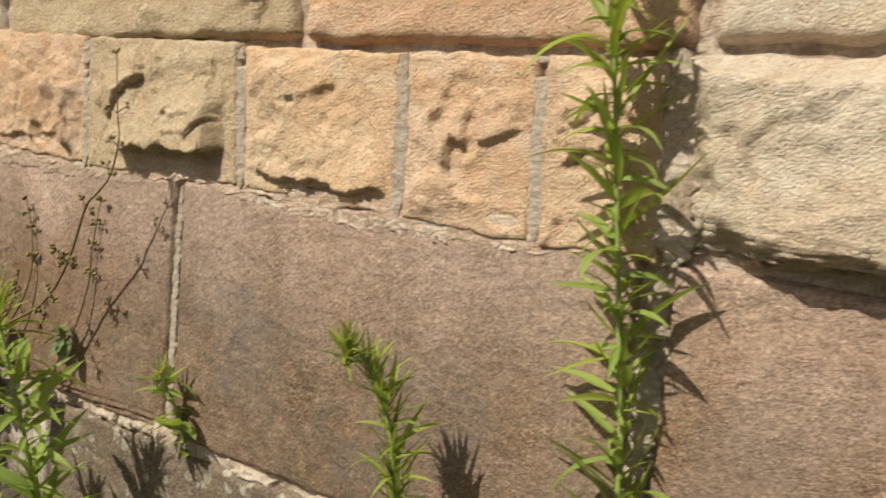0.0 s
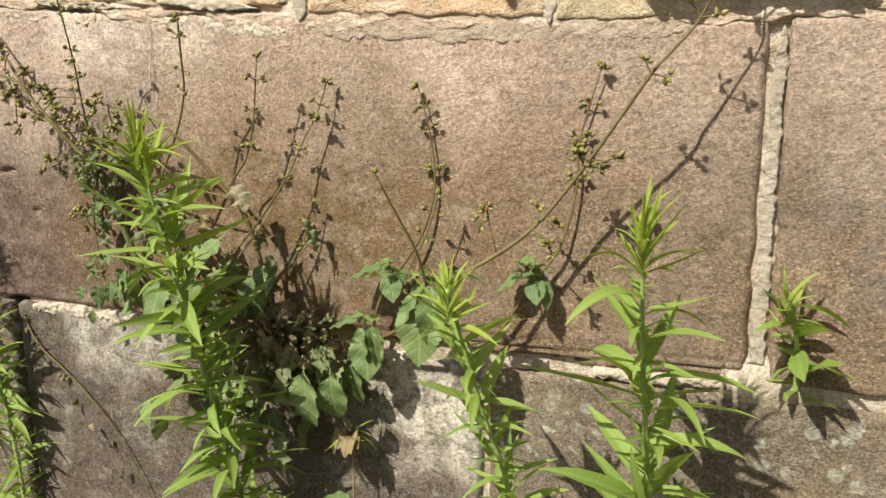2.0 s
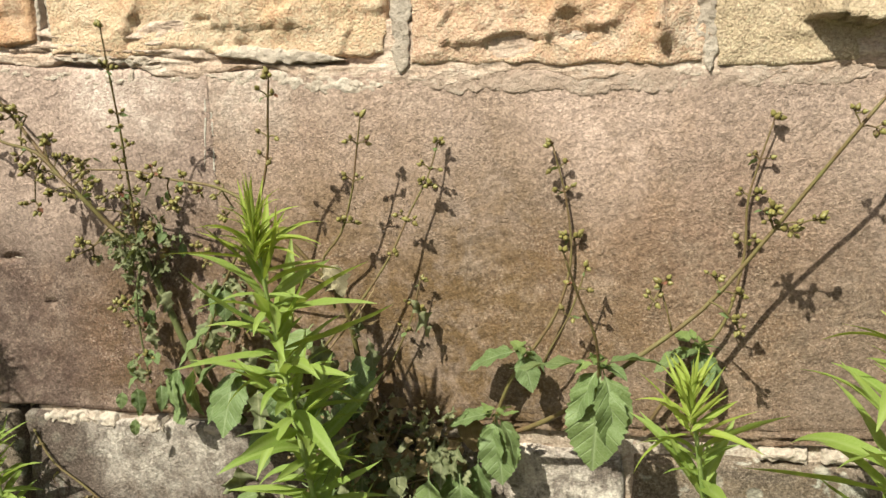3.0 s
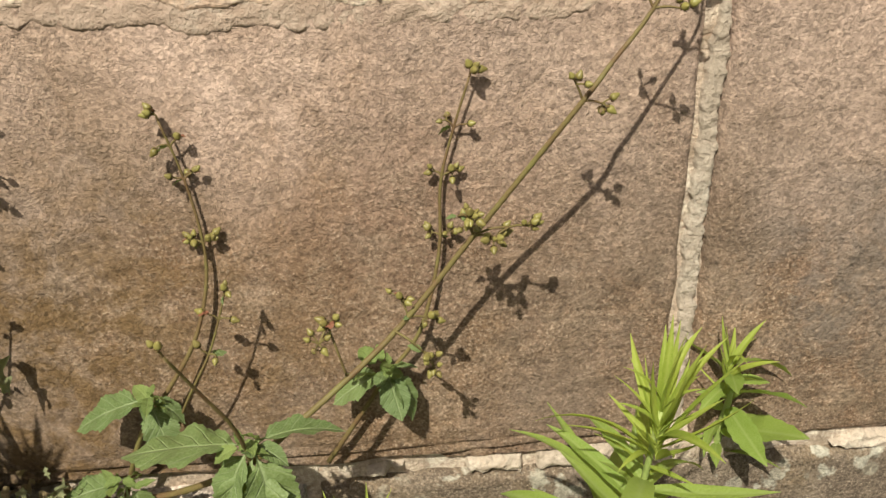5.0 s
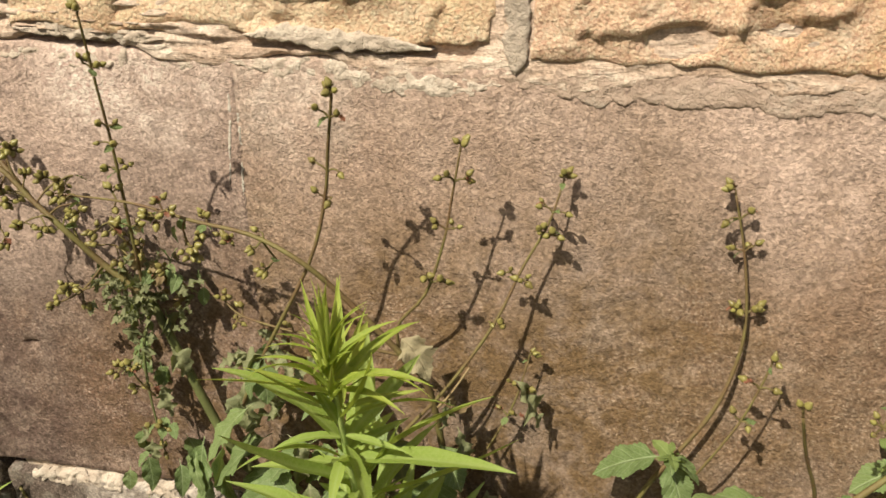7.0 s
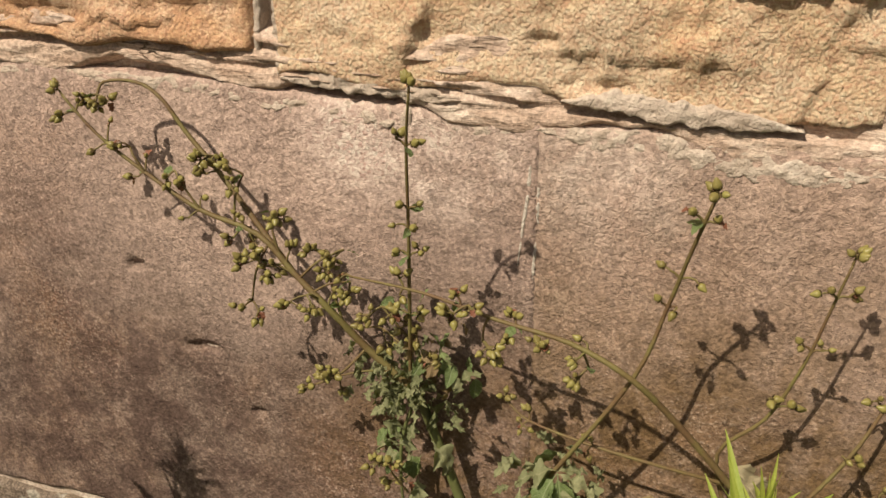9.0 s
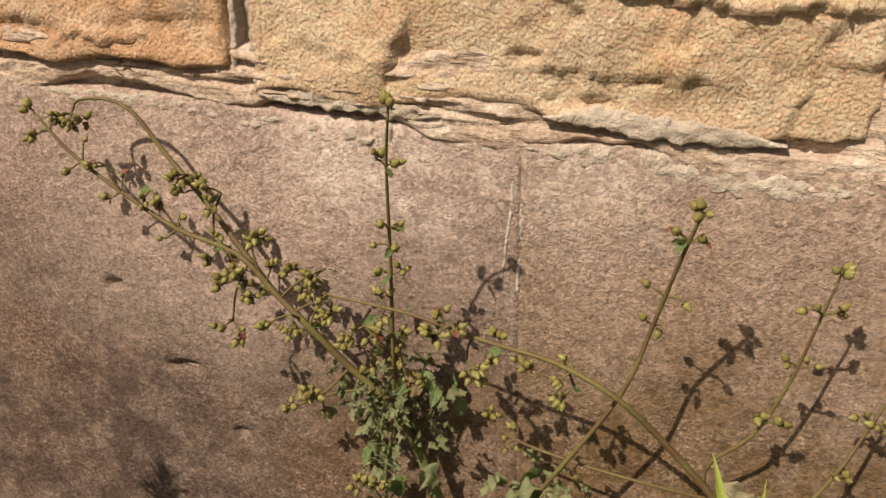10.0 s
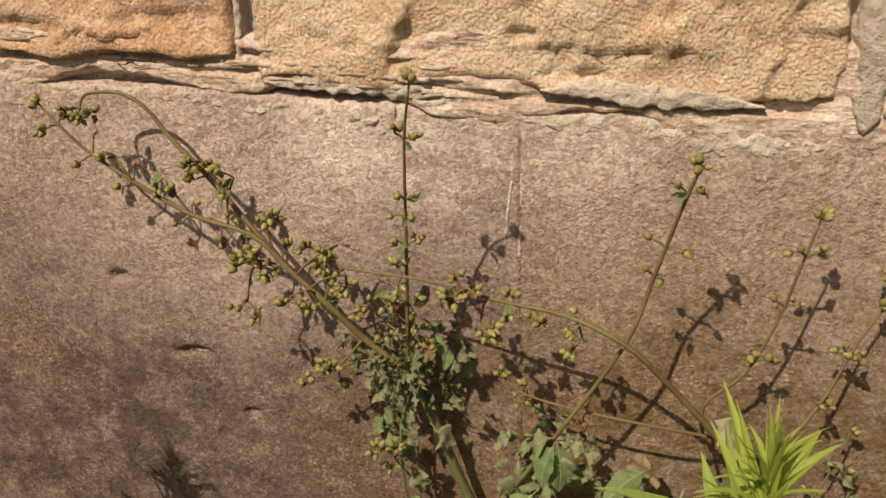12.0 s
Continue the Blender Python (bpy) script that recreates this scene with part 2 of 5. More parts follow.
def layered_material():
    """Pinkish stone that flakes in thin level layers, with some lime on it."""
    k = Mat("flaking_layers")
    bands = k.noise(22, 5, 0.65, 0.3, (0.8, 1.0, 4.0))
    col = k.mix(k.ramp(bands, (0.38, 0.0), (0.62, 1.0)), (0.42, 0.295, 0.23), (0.56, 0.43, 0.355))
    col = k.mix(k.ramp(k.noise(14, 5, 0.65, 0.3, (1.0, 1.0, 2.0)), (0.50, 0.0), (0.62, 0.8)), col, (0.60, 0.50, 0.43))
    col = k.mix(1.0, col, k.ramp(k.noise(300, 3, 0.7), (0.32, 0.33), (0.5, 0.5), (0.68, 0.66)), "OVERLAY")
    crack = k.ramp(k.noise(9, 4, 0.55, 0.6, (0.6, 1.0, 2.6)), (0.490, 1.0), (0.5, 0.0), (0.510, 1.0))
    some = k.ramp(k.noise(5, 2), (0.50, 1.0), (0.56, 0.0))
    crack = k.math("MAXIMUM", crack, some)
    col = k.mix(crack, (0.20, 0.135, 0.10), col)
    h = k.bump(bands, 0.006, 0.7)
    h = k.bump(k.noise(70, 5, 0.7, 0.0, (0.8, 1.0, 1.8)), 0.004, 0.6, h)
    h = k.bump(k.noise(300, 3, 0.7), 0.0018, 0.8, h)
    h = k.bump(crack, 0.003, 0.9, h)
    return k.finish(col, 0.95, h, 0.1)


LAYERS = layered_material()


def soil_material():
    k = Mat("dry_soil")
    col = k.mix(k.ramp(k.noise(3, 6, 0.7), (0.35, 0.0), (0.65, 1.0)), (0.08, 0.065, 0.04), (0.14, 0.11, 0.07))
    col = k.mix(k.ramp(k.noise(0.6, 5, 0.7), (0.45, 0.0), (0.6, 0.7)), col, (0.05, 0.08, 0.025))
    return k.finish(col, 0.95, k.bump(k.noise(40, 6, 0.7), 0.02), 0.1)


SOIL = soil_material()


def leaf_material(name, low, high, vein, gloss=0.5, through=0.3, spots=0.0, veined=False):
    """Leaf green with mottling, a paler midrib, and light that passes through the blade."""
    k = Mat(name)
    col = k.mix(k.random(), low, high)
    col = k.mix(k.ramp(k.noise(60, 4, 0.6), (0.35, 0.0), (0.7, 0.55)), col, vein)
    if spots:
        col = k.mix(k.ramp(k.noise(110, 4, 0.65), (0.60, 0.0), (0.68, spots)), col, (0.30, 0.24, 0.12))
    axis = k.t.nodes.new("ShaderNodeSeparateXYZ")
    k.put(axis.inputs[0], k.co)
    away = k.math("ABSOLUTE", axis.outputs["X"])
    rib = k.ramp(away, (0.0, 1.0), (0.022, 0.0))
    relief = k.noise(40, 3, 0.6)
    if veined:
        wave = k.math("ABSOLUTE", k.math("SUBTRACT", k.math("FRACT", k.math("SUBTRACT", k.math("MULTIPLY", axis.outputs["Y"], 9.0), k.math("MULTIPLY", away, 8.0))), 0.5))
        rib = k.math("MAXIMUM", rib, k.ramp(wave, (0.0, 0.7), (0.11, 0.0)))
        relief = k.math("SUBTRACT", relief, rib)
    col = k.mix(k.math("MULTIPLY", rib, 0.7), col, vein)
    k.finish(col, gloss, k.bump(relief, 0.0012, 0.6), 0.35)
    tr = k.t.nodes.new("ShaderNodeBsdfTranslucent")
    k.put(tr.inputs["Color"], k.mix(0.5, col, (0.35, 0.42, 0.04)))
    mx = k.t.nodes.new("ShaderNodeMixShader")
    mx.inputs[0].default_value = through
    k.t.links.new(k.b.outputs[0], mx.inputs[1])
    k.t.links.new(tr.outputs[0], mx.inputs[2])
    k.t.links.new(mx.outputs[0], k.t.nodes["Material Output"].inputs["Surface"])
    return k.m


YOUNG = leaf_material("young_weed_leaf", (0.22, 0.31, 0.04), (0.36, 0.42, 0.065), (0.40, 0.45, 0.11), 0.5, 0.4)
GREEN = leaf_material("weed_leaf", (0.20, 0.30, 0.05), (0.33, 0.42, 0.09), (0.38, 0.46, 0.16), 0.5, 0.45)
FIGLEAF = leaf_material("figwort_leaf", (0.075, 0.125, 0.034), (0.155, 0.21, 0.066), (0.29, 0.34, 0.18), 0.5, 0.18, 0.25, True)
TENDERFIG = leaf_material("young_figwort_leaf", (0.13, 0.19, 0.05), (0.21, 0.27, 0.08), (0.28, 0.33, 0.13), 0.5, 0.25, 0.1, True)
WORN = leaf_material("worn_leaf", (0.09, 0.11, 0.045), (0.25, 0.26, 0.14), (0.30, 0.29, 0.17), 0.6, 0.2, 0.9)
DEAD = leaf_material("dead_leaf", (0.17, 0.115, 0.06), (0.36, 0.275, 0.155), (0.14, 0.085, 0.045), 0.8, 0.15, 0.6)
SEED = leaf_material("green_capsule", (0.075, 0.05, 0.02), (0.31, 0.30, 0.09), (0.24, 0.20, 0.07), 0.35, 0.08, 0.3)
WITHERED = leaf_material("withered_flower", (0.13, 0.04, 0.03), (0.24, 0.11, 0.075), (0.20, 0.08, 0.05), 0.6, 0.1, 0.3)
STRAW = leaf_material("straw_leaf", (0.27, 0.235, 0.145), (0.33, 0.285, 0.185), (0.38, 0.31, 0.20), 0.7, 0.15, 0.75, True)


def stem_material(name, a, b):
    k = Mat(name)
    col = k.mix(k.ramp(k.noise(40, 4, 0.6), (0.35, 0.0), (0.65, 1.0)), a, b)
    return k.finish(col, 0.6, k.bump(k.noise(300, 3, 0.6), 0.0008), 0.3)


GREEN_STEM = stem_material("weed_stem", (0.24, 0.32, 0.09), (0.34, 0.39, 0.14))
FIG_STEM = stem_material("figwort_stem", (0.16, 0.14, 0.05), (0.135, 0.08, 0.042))
OLIVE_STEM = stem_material("figwort_main_stem", (0.13, 0.15, 0.055), (0.10, 0.10, 0.04))
DRY_STEM = stem_material("dry_stem", (0.34, 0.26, 0.14), (0.22, 0.14, 0.08))


# ---------------------------------------------------------------- mesh helpers
def part(name, bm, material, parent=None, label="", smooth=True):
    """One bmesh as one mesh object under a thing or part."""
    me = bpy.data.meshes.new(name)
    bm.to_mesh(me)
    bm.free()
    me.materials.append(material)
    if smooth:
        me.polygons.foreach_set("use_smooth", [True] * len(me.polygons))
    ob = new(name, me)
    ob.parent = parent
    if label:
        ob["label"] = label
    return ob


def fbm(x, y, z, octaves=4):
    return noise.fractal(Vector((x, y, z)), 1.0, 2.1, octaves)


def tube(bm, points, radii, sides=7, close=True):
    """A tapered tube along a polyline that is rounded first."""
    pts = [Vector(p) for p in points]
    fine, rad = [], []
    for i in range(len(pts) - 1):
        a, b = pts[max(i - 1, 0)], pts[i]
        c, d = pts[i + 1], pts[min(i + 2, len(pts) - 1)]
        for s in range(4):
            t = s / 4
            fine.append(0.5 * (2 * b + (c - a) * t + (2 * a - 5 * b + 4 * c - d) * t * t + (3 * b - a - 3 * c + d) * t ** 3))
            rad.append(radii[i] + (radii[i + 1] - radii[i]) * t)
    fine.append(pts[-1])
    rad.append(radii[-1])
    side = Vector((0.3, -0.9, 0.1))
    rings = []
    for i, p in enumerate(fine):
        way = (fine[min(i + 1, len(fine) - 1)] - fine[max(i - 1, 0)]).normalized()
        side = (side - way * side.dot(way)).normalized()
        up = way.cross(side)
        rings.append([bm.verts.new(p + rad[i] * (math.cos(a) * side + math.sin(a) * up)) for a in (2 * math.pi * j / sides for j in range(sides))])
    for r, s in zip(rings, rings[1:]):
        for j in range(sides):
            bm.faces.new((r[j], r[(j + 1) % sides], s[(j + 1) % sides], s[j]))
    if close:
        bm.faces.new(rings[-1])
        bm.faces.new(rings[0][::-1])
    return fine


# ---------------------------------------------------------------- the wall
wall = tagged(new("wall_north"), "sunlit coursed sandstone wall with lime mortar joints", "wall", kind="structure")


def block_face(x, z, seed, amp):
    return 0.6 * amp * (0.4 * fbm(x * 6, seed, z * 7, 2) + 0.22 * fbm(x * 45, seed + 7, z * 50, 4) - 0.5 * max(0.0, fbm(x * 22, seed + 13, z * 22, 4) - 0.25))


def chips(x, z, seed, scale, tilt):
    """Flat chisel facets, each with a tilt of its own, that meet in ridges."""
    near, pts = noise.voronoi(Vector((x * scale, seed * 3.7, z * scale)))
    out, total = 0.0, 0.0
    for k in range(3):
        turn = noise.cell_vector(pts[k] * 7.3)
        w = max(0.0, 1 - (near[k] - near[0]) / 0.03)
        out += w * (tilt * ((turn.x - 0.5) * (x - pts[k].x / scale) + (turn.y - 0.5) * (z - pts[k].z / scale)) + 0.25 * tilt / scale * (turn.z - 0.5))
        total += w
    return out / total


def rock_face(x, z, seed, planes, amp, chip):
    low = max(0.3 * planes[0][0], min(a + bx * (x - px) + bz * (z - pz) for a, px, pz, bx, bz in planes))
    wx, wz = x + 0.014 * fbm(x * 22, seed, z * 22, 4), z + 0.014 * fbm(x * 22, seed + 50, z * 22, 4)
    low += chip * (chips(wx, wz, seed, 9, 0.45) + chips(wx, wz, seed + 60, 24, 0.36) + chips(wx, wz, seed + 90, 60, 0.22))
    pits = max(0.0, fbm(x * 26, seed + 31, z * 34, 4) - 0.30)
    return max(low, 0.012) + amp * (0.18 * fbm(x * 13, seed, z * 13, 4) + 0.30 * fbm(x * 60, seed + 9, z * 60, 4)) - 0.003 * pits


def stone(left, right, bottom, top, material, kind="block", proud=0.006, seed=0, cell=0.006, dents=(), label="", edge=0.011, slices=0.0, tight="", chip=1.0, margin=0.0, ledges=()):
    """One stone, from the x of its left and right joint and the z of its bed joints (a pair where they slope). dents: hollows (x, z, half width, half height, depth)."""
    rng = random.Random(seed * 31 + 5)
    lb, lt = left if isinstance(left, tuple) else (left, left)
    rb, rt = right if isinstance(right, tuple) else (right, right)
    bl, br = bottom if isinstance(bottom, tuple) else (bottom, bottom)
    tl, tr = top if isinstance(top, tuple) else (top, top)
    wide, high = (rb + rt - lb - lt) / 2, (tl + tr - bl - br) / 2
    nx, nz = max(6, int(wide / cell)), max(6, int(high / cell))
    planes = []
    for _ in range(7):
        planes.append((proud * rng.uniform(0.9, 1.6), lb + wide * rng.uniform(0.15, 0.85), bl + high * rng.uniform(0.2, 0.8), rng.uniform(-0.16, 0.16), rng.uniform(-0.20, 0.20)))
    bm = bmesh.new()
    rows = []
    for j in range(nz + 1):
        v = j / nz
        row = []
        for i in range(nx + 1):
            u = i / nx
            x = (lb + (lt - lb) * v) * (1 - u) + (rb + (rt - rb) * v) * u
            z = (bl + (br - bl) * u) * (1 - v) + (tl + (tr - tl) * u) * v
            du, dv = min(u * wide + (0.1 if tight == "left" else 0.0), (1 - u) * wide + (0.1 if tight == "right" else 0.0)), min(v, 1 - v) * high
            near = max(0.0, 1 - min(du, dv) / 0.05)
            sway = 0.005 if kind == "rock" else 0.002
            wx, wz = sway * near * fbm(x * 16, seed + 11, z * 16, 3), sway * near * fbm(x * 16, seed + 23, z * 16, 3)
            e = min(du, dv) + (0.004 if kind == "rock" else 0.003) * fbm(x * 24, seed + 41, z * 24, 4)
            prof = 1 - (1 - max(0.0, min(1.0, e / edge))) ** 2.2
            if kind == "rock":
                d = rock_face(x, z, seed, planes, 0.007, chip)
                if margin:
                    w = max(0.0, min(1.0, (min(du, dv) + 0.014 * fbm(x * 20, seed + 71, z * 20, 3) - 0.006) / 0.026))
                    d = margin + (d - margin) * w * w * (3 - 2 * w)
                for x0, x1, z0, z1, tall, deep in ledges:
                    if x0 < x < x1:
                        up = z - z0 - (z1 - z0) * (x - x0) / (x1 - x0) - 0.010 * fbm(x * 22, seed + 81, 0.0, 4)
                        if 0 < up < tall:
                            d += deep * (1 - up / tall) * min(1.0, (x - x0) / 0.02, (x1 - x) / 0.02)
                d = d * prof - 0.010 * (1 - prof)
            else:
                d = (proud + block_face(x, z, seed, 0.0042)) * prof - 0.007 * (1 - prof)
            for cx, cz, hx, hz, deep in dents:
                q = ((x + wx - cx) / hx) ** 2 + ((z + wz - cz) / hz) ** 2 + 0.45 * fbm(x * 26, seed + 5, z * 26, 3)
                if q < 1:
                    w = min(1.0, (1 - q) * 1.2)
                    d -= deep * w * w * (3 - 2 * w)
            if kind == "rock" and prof > 0.98:
                d = max(d, 0.0095)
            if slices:
                w = max(0.0, 1 - (z - bl - (br - bl) * u) / slices)
                d += 0.007 * w * math.sin(z * 900 + 5 * fbm(x * 5, seed, z * 5, 2)) - 0.006 * w
            row.append(bm.verts.new((x + wx, -d, z + wz)))
        rows.append(row)
    for j in range(nz):
        for i in range(nx):
            bm.faces.new((rows[j][i], rows[j][i + 1], rows[j + 1][i + 1], rows[j + 1][i]))
    rim = rows[0] + [r[-1] for r in rows[1:]] + rows[-1][-2::-1] + [r[0] for r in rows[-2:0:-1]]
    back = [bm.verts.new((p.co.x, 0.07, p.co.z)) for p in rim]
    for i in range(len(rim)):
        k = (i + 1) % len(rim)
        bm.faces.new((rim[k], rim[i], back[i], back[k]))
    return part("stone", bm, material, wall, label)


# third course from the ground up: buff, rock-faced stones over the big blocks
stone((-2.60, -2.60), (-2.047, -2.042), (0.944, 0.928), (1.110, 1.100), OCHRE, "rock", 0.024, 1, 0.0035, [(-2.30, 0.958, 0.05, 0.014, 0.0074), (-2.23, 0.955, 0.06, 0.013, 0.0074), (-2.10, 0.962, 0.05, 0.008, 0.0037)], "orange sandstone with split layers at its foot", chip=0.7, edge=0.007, margin=0.018, ledges=((-2.5, -2.10, 0.957, 0.949, 0.05, 0.0060),))
stone((-2.034, -2.029), (-1.625, -1.615), (0.914, 0.893), (1.100, 1.094), BUFF, "rock", 0.040, 2, 0.0032, [(-1.622, 0.902, 0.060, 0.050, 0.050), (-1.922, 0.948, 0.014, 0.007, 0.0030), (-1.835, 0.946, 0.016, 0.007, 0.0056), (-1.87, 0.908, 0.05, 0.012, 0.0099), (-1.80, 0.918, 0.03, 0.006, 0.0050), (-1.76, 0.933, 0.035, 0.006, 0.0015)], "large ochre rock-faced sandstone", chip=0.4, edge=0.005, margin=0.015, ledges=((-1.79, -1.62, 0.985, 0.972, 0.05, 0.0072), (-1.84, -1.70, 0.938, 0.930, 0.03, 0.0030)))
stone((-1.600, -1.595), (-1.3015, -1.3105), (0.884, 0.872), (1.092, 1.079), ROSE, "rock", 0.026, 3, 0.0035, [(-1.325, 0.97, 0.026, 0.085, 0.0099), (-1.49, 0.902, 0.03, 0.014, 0.0087), (-1.43, 0.918, 0.03, 0.018, 0.0074)], "rose and orange sandstone with a chipped side", chip=0.75, edge=0.006, margin=0.013, ledges=((-1.58, -1.38, 0.905, 0.915, 0.04, 0.0048),))
stone((-1.2975, -1.3070), (-0.942, -0.955), (0.867, 0.869), (1.078, 1.068), OLIVE, "rock", 0.026, 4, 0.0035, [(-1.09, 0.882, 0.095, 0.036, 0.026), (-0.985, 0.965, 0.014, 0.018, 0.004), (-0.975, 0.90, 0.026, 0.022, 0.005)], "grey-stained buff sandstone with a deep hollow", edge=0.006, chip=0.5, margin=0.013, ledges=((-1.22, -0.975, 0.908, 0.913, 0.11, 0.034),))
stone((-0.932, -0.948), (-0.667, -0.677), (0.867, 0.861), (1.064, 1.056), BUFF, "rock", 0.026, 5, 0.0035, [(-0.80, 0.876, 0.050, 0.014, 0.010), (-0.70, 0.872, 0.030, 0.014, 0.010), (-0.726, 0.958, 0.018, 0.020, 0.005), (-0.85, 0.99, 0.018, 0.006, 0.003)], chip=0.6, edge=0.006, margin=0.013, ledges=((-0.91, -0.68, 0.894, 0.884, 0.07, 0.013),))
stone((-0.661, -0.670), (-0.483, -0.493), (0.858, 0.853), (1.056, 1.054), ROSE, "rock", 0.026, 16, 0.0035, [(-0.590, 0.937, 0.012, 0.026, 0.010), (-0.572, 0.965, 0.012, 0.028, 0.010), (-0.52, 0.875, 0.026, 0.010, 0.005)], "rose sandstone with a slanting gouge", chip=0.5, edge=0.006, margin=0.013)
stone((-0.476, -0.487), (-0.340, -0.350), (0.852, 0.850), (1.056, 1.054), BUFF, "rock", 0.024, 7, 0.0035, [(-0.425, 0.945, 0.030, 0.013, 0.0074), (-0.36, 0.89, 0.012, 0.02, 0.0074)], edge=0.006, margin=0.013)
stone((-0.318, -0.336), (0.13, 0.13), (0.864, 0.848), (1.056, 1.056), PALE, "rock", 0.052, 8, 0.0042, [(-0.30, 0.88, 0.03, 0.03, 0.0093)], "pale bulging rock-faced sandstone", edge=0.008, slices=0.05, chip=0.35, margin=0.012, ledges=((-0.27, 0.1, 0.876, 0.862, 0.09, 0.020),))
# fourth course
xs = [-2.75, -2.12, -1.56, -0.845, -0.325, 0.20]
for i, (a, b, m) in enumerate(zip(xs, xs[1:], (BUFF, PALE, OLIVE, ROSE, PALE))):
    stone(a + 0.010, b - 0.010, (1.104 if a < -1.6 else 1.066, 1.071 if a < -0.9 else 1.059), 1.30, m, "rock", 0.018, 20 + i, 0.007, [(a + 0.15, 1.12, 0.05, 0.03, 0.012)])
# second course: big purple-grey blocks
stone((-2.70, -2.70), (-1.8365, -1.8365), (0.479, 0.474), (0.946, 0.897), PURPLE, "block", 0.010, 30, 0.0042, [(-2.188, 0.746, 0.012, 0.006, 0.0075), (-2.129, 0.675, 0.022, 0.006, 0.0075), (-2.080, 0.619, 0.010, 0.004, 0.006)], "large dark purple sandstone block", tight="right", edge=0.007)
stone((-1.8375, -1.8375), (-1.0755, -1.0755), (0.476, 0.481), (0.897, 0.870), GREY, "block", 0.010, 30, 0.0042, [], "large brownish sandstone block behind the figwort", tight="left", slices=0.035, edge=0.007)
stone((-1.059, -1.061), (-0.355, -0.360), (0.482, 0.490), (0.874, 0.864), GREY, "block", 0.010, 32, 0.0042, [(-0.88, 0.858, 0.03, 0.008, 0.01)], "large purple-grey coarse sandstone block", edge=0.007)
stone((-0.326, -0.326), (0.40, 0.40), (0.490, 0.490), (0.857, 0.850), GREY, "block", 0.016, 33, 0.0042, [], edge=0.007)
# first course
stone((-2.75, -2.75), (-2.166, -2.160), (0.03, 0.03), (0.474, 0.472), DARK, "block", 0.010, 40, 0.0042, edge=0.005)
stone((-2.150, -2.146), (-1.379, -1.380), (0.03, 0.03), (0.472, 0.466), WHITENED, "block", 0.011, 41, 0.0042, [], "lime-whitened sandstone block under the weeds", edge=0.005)
stone((-1.372, -1.373), (-0.52, -0.52), (0.03, 0.03), (0.466, 0.478), DARK, "block", 0.014, 42, 0.0042, [], "dark sandstone block with pale lichen spots", edge=0.007)
stone((-0.49, -0.49), (0.40, 0.40), (0.03, 0.03), (0.480, 0.480), DARK, "block", 0.012, 43, 0.010, edge=0.007)
# the wall runs on, out of view, in coarser stones
for z0, z1, m, joints in ((-0.29, 0.015, DARK, (-4.0, -3.3, -2.7, -2.35, -1.75, -1.1, -0.6, 0.1, 0.7, 1.6)), (0.03, 0.48, DARK, (-4.0, -3.4, -2.77)), (0.505, 0.925, GREY, (-4.0, -3.3, -2.72)), (0.945, 1.10, BUFF, (-4.0, -3.5, -3.05, -2.62)), (1.12, 1.30, OCHRE, (-4.0, -3.4, -2.77)),
                          (0.03, 0.472, DARK, (0.42, 1.0, 1.6)), (0.49, 0.846, GREY, (0.42, 1.0, 1.6)), (0.868, 1.04, BUFF, (0.15, 0.6, 1.1, 1.6)), (1.082, 1.30, ROSE, (0.22, 0.8, 1.6)),
                          (1.32, 1.52, BUFF, (-4.0, -3.3, -2.7, -2.2, -1.6, -1.1, -0.5, 0.1, 0.6, 1.1, 1.6)), (1.54, 1.74, OCHRE, (-4.0, -3.5, -3.0, -2.4, -1.9, -1.3, -0.8, -0.2, 0.4, 0.9, 1.6))):
    for i, (a, b) in enumerate(zip(joints, joints[1:])):
        stone(a + 0.01, b - 0.01, z0, z1, m, "rock", 0.02, 60 + i + int(z0 * 50), 0.03)


def mortar_depth(x, z):
    """How far the pointing stands out of the wall's plane."""
    d = 0.0005 + 0.0035 * fbm(x * 14, 3.1, z * 14, 4) + 0.0018 * fbm(x * 60, 9.0, z * 60, 3)
    d -= 0.002 * max(0.0, min(1.0, (z - 0.88) / 0.02))
    if x < -1.95 and 0.455 < z < 0.495:
        d += 0.004 * min(1.0, (-1.95 - x) / 0.06)
    if z < 0.5 and abs(x + 2.155) < 0.03:
        d -= 0.05 * max(0.0, 1 - abs(x + 2.155) / 0.03)
    if x < -0.3 and abs(z - 0.476) < 0.04 and x > -1.1:
        d += (0.002 + 0.016 * fbm(x * 7, 5.5, 0.0, 4)) * (1 - abs(z - 0.476) / 0.04)
    if 1.055 < z < 1.11:
        d -= 0.004
    return d


def bed_height(x):
    """The height of the bed joint between the big blocks and the buff stones."""
    return 0.878 + 0.045 * max(0.0, min(1.0, (-1.4 - x) / 0.8)) - 0.016 * max(0.0, min(1.0, (x + 1.0) / 0.5))


# split layers in the bed joint: where each begins and ends, the height of its lower edge there (from the joint's middle), how tall it is and how far it stands out
BED_LAYERS = ((-2.70, -1.98, 0.016, 0.008, 0.007, 0.007), (-2.70, -2.04, 0.011, 0.004, 0.005, 0.005), (-2.45, -1.90, 0.008, 0.001, 0.005, 0.006), (-2.30, -1.86, 0.004, -0.003, 0.005, 0.005),
              (-2.12, -1.82, 0.000, -0.008, 0.006, 0.006), (-2.04, -1.84, -0.006, -0.012, 0.005, 0.005), (-2.00, -1.90, 0.010, 0.008, 0.010, 0.012), (-1.93, -1.80, 0.004, 0.004, 0.008, 0.010))


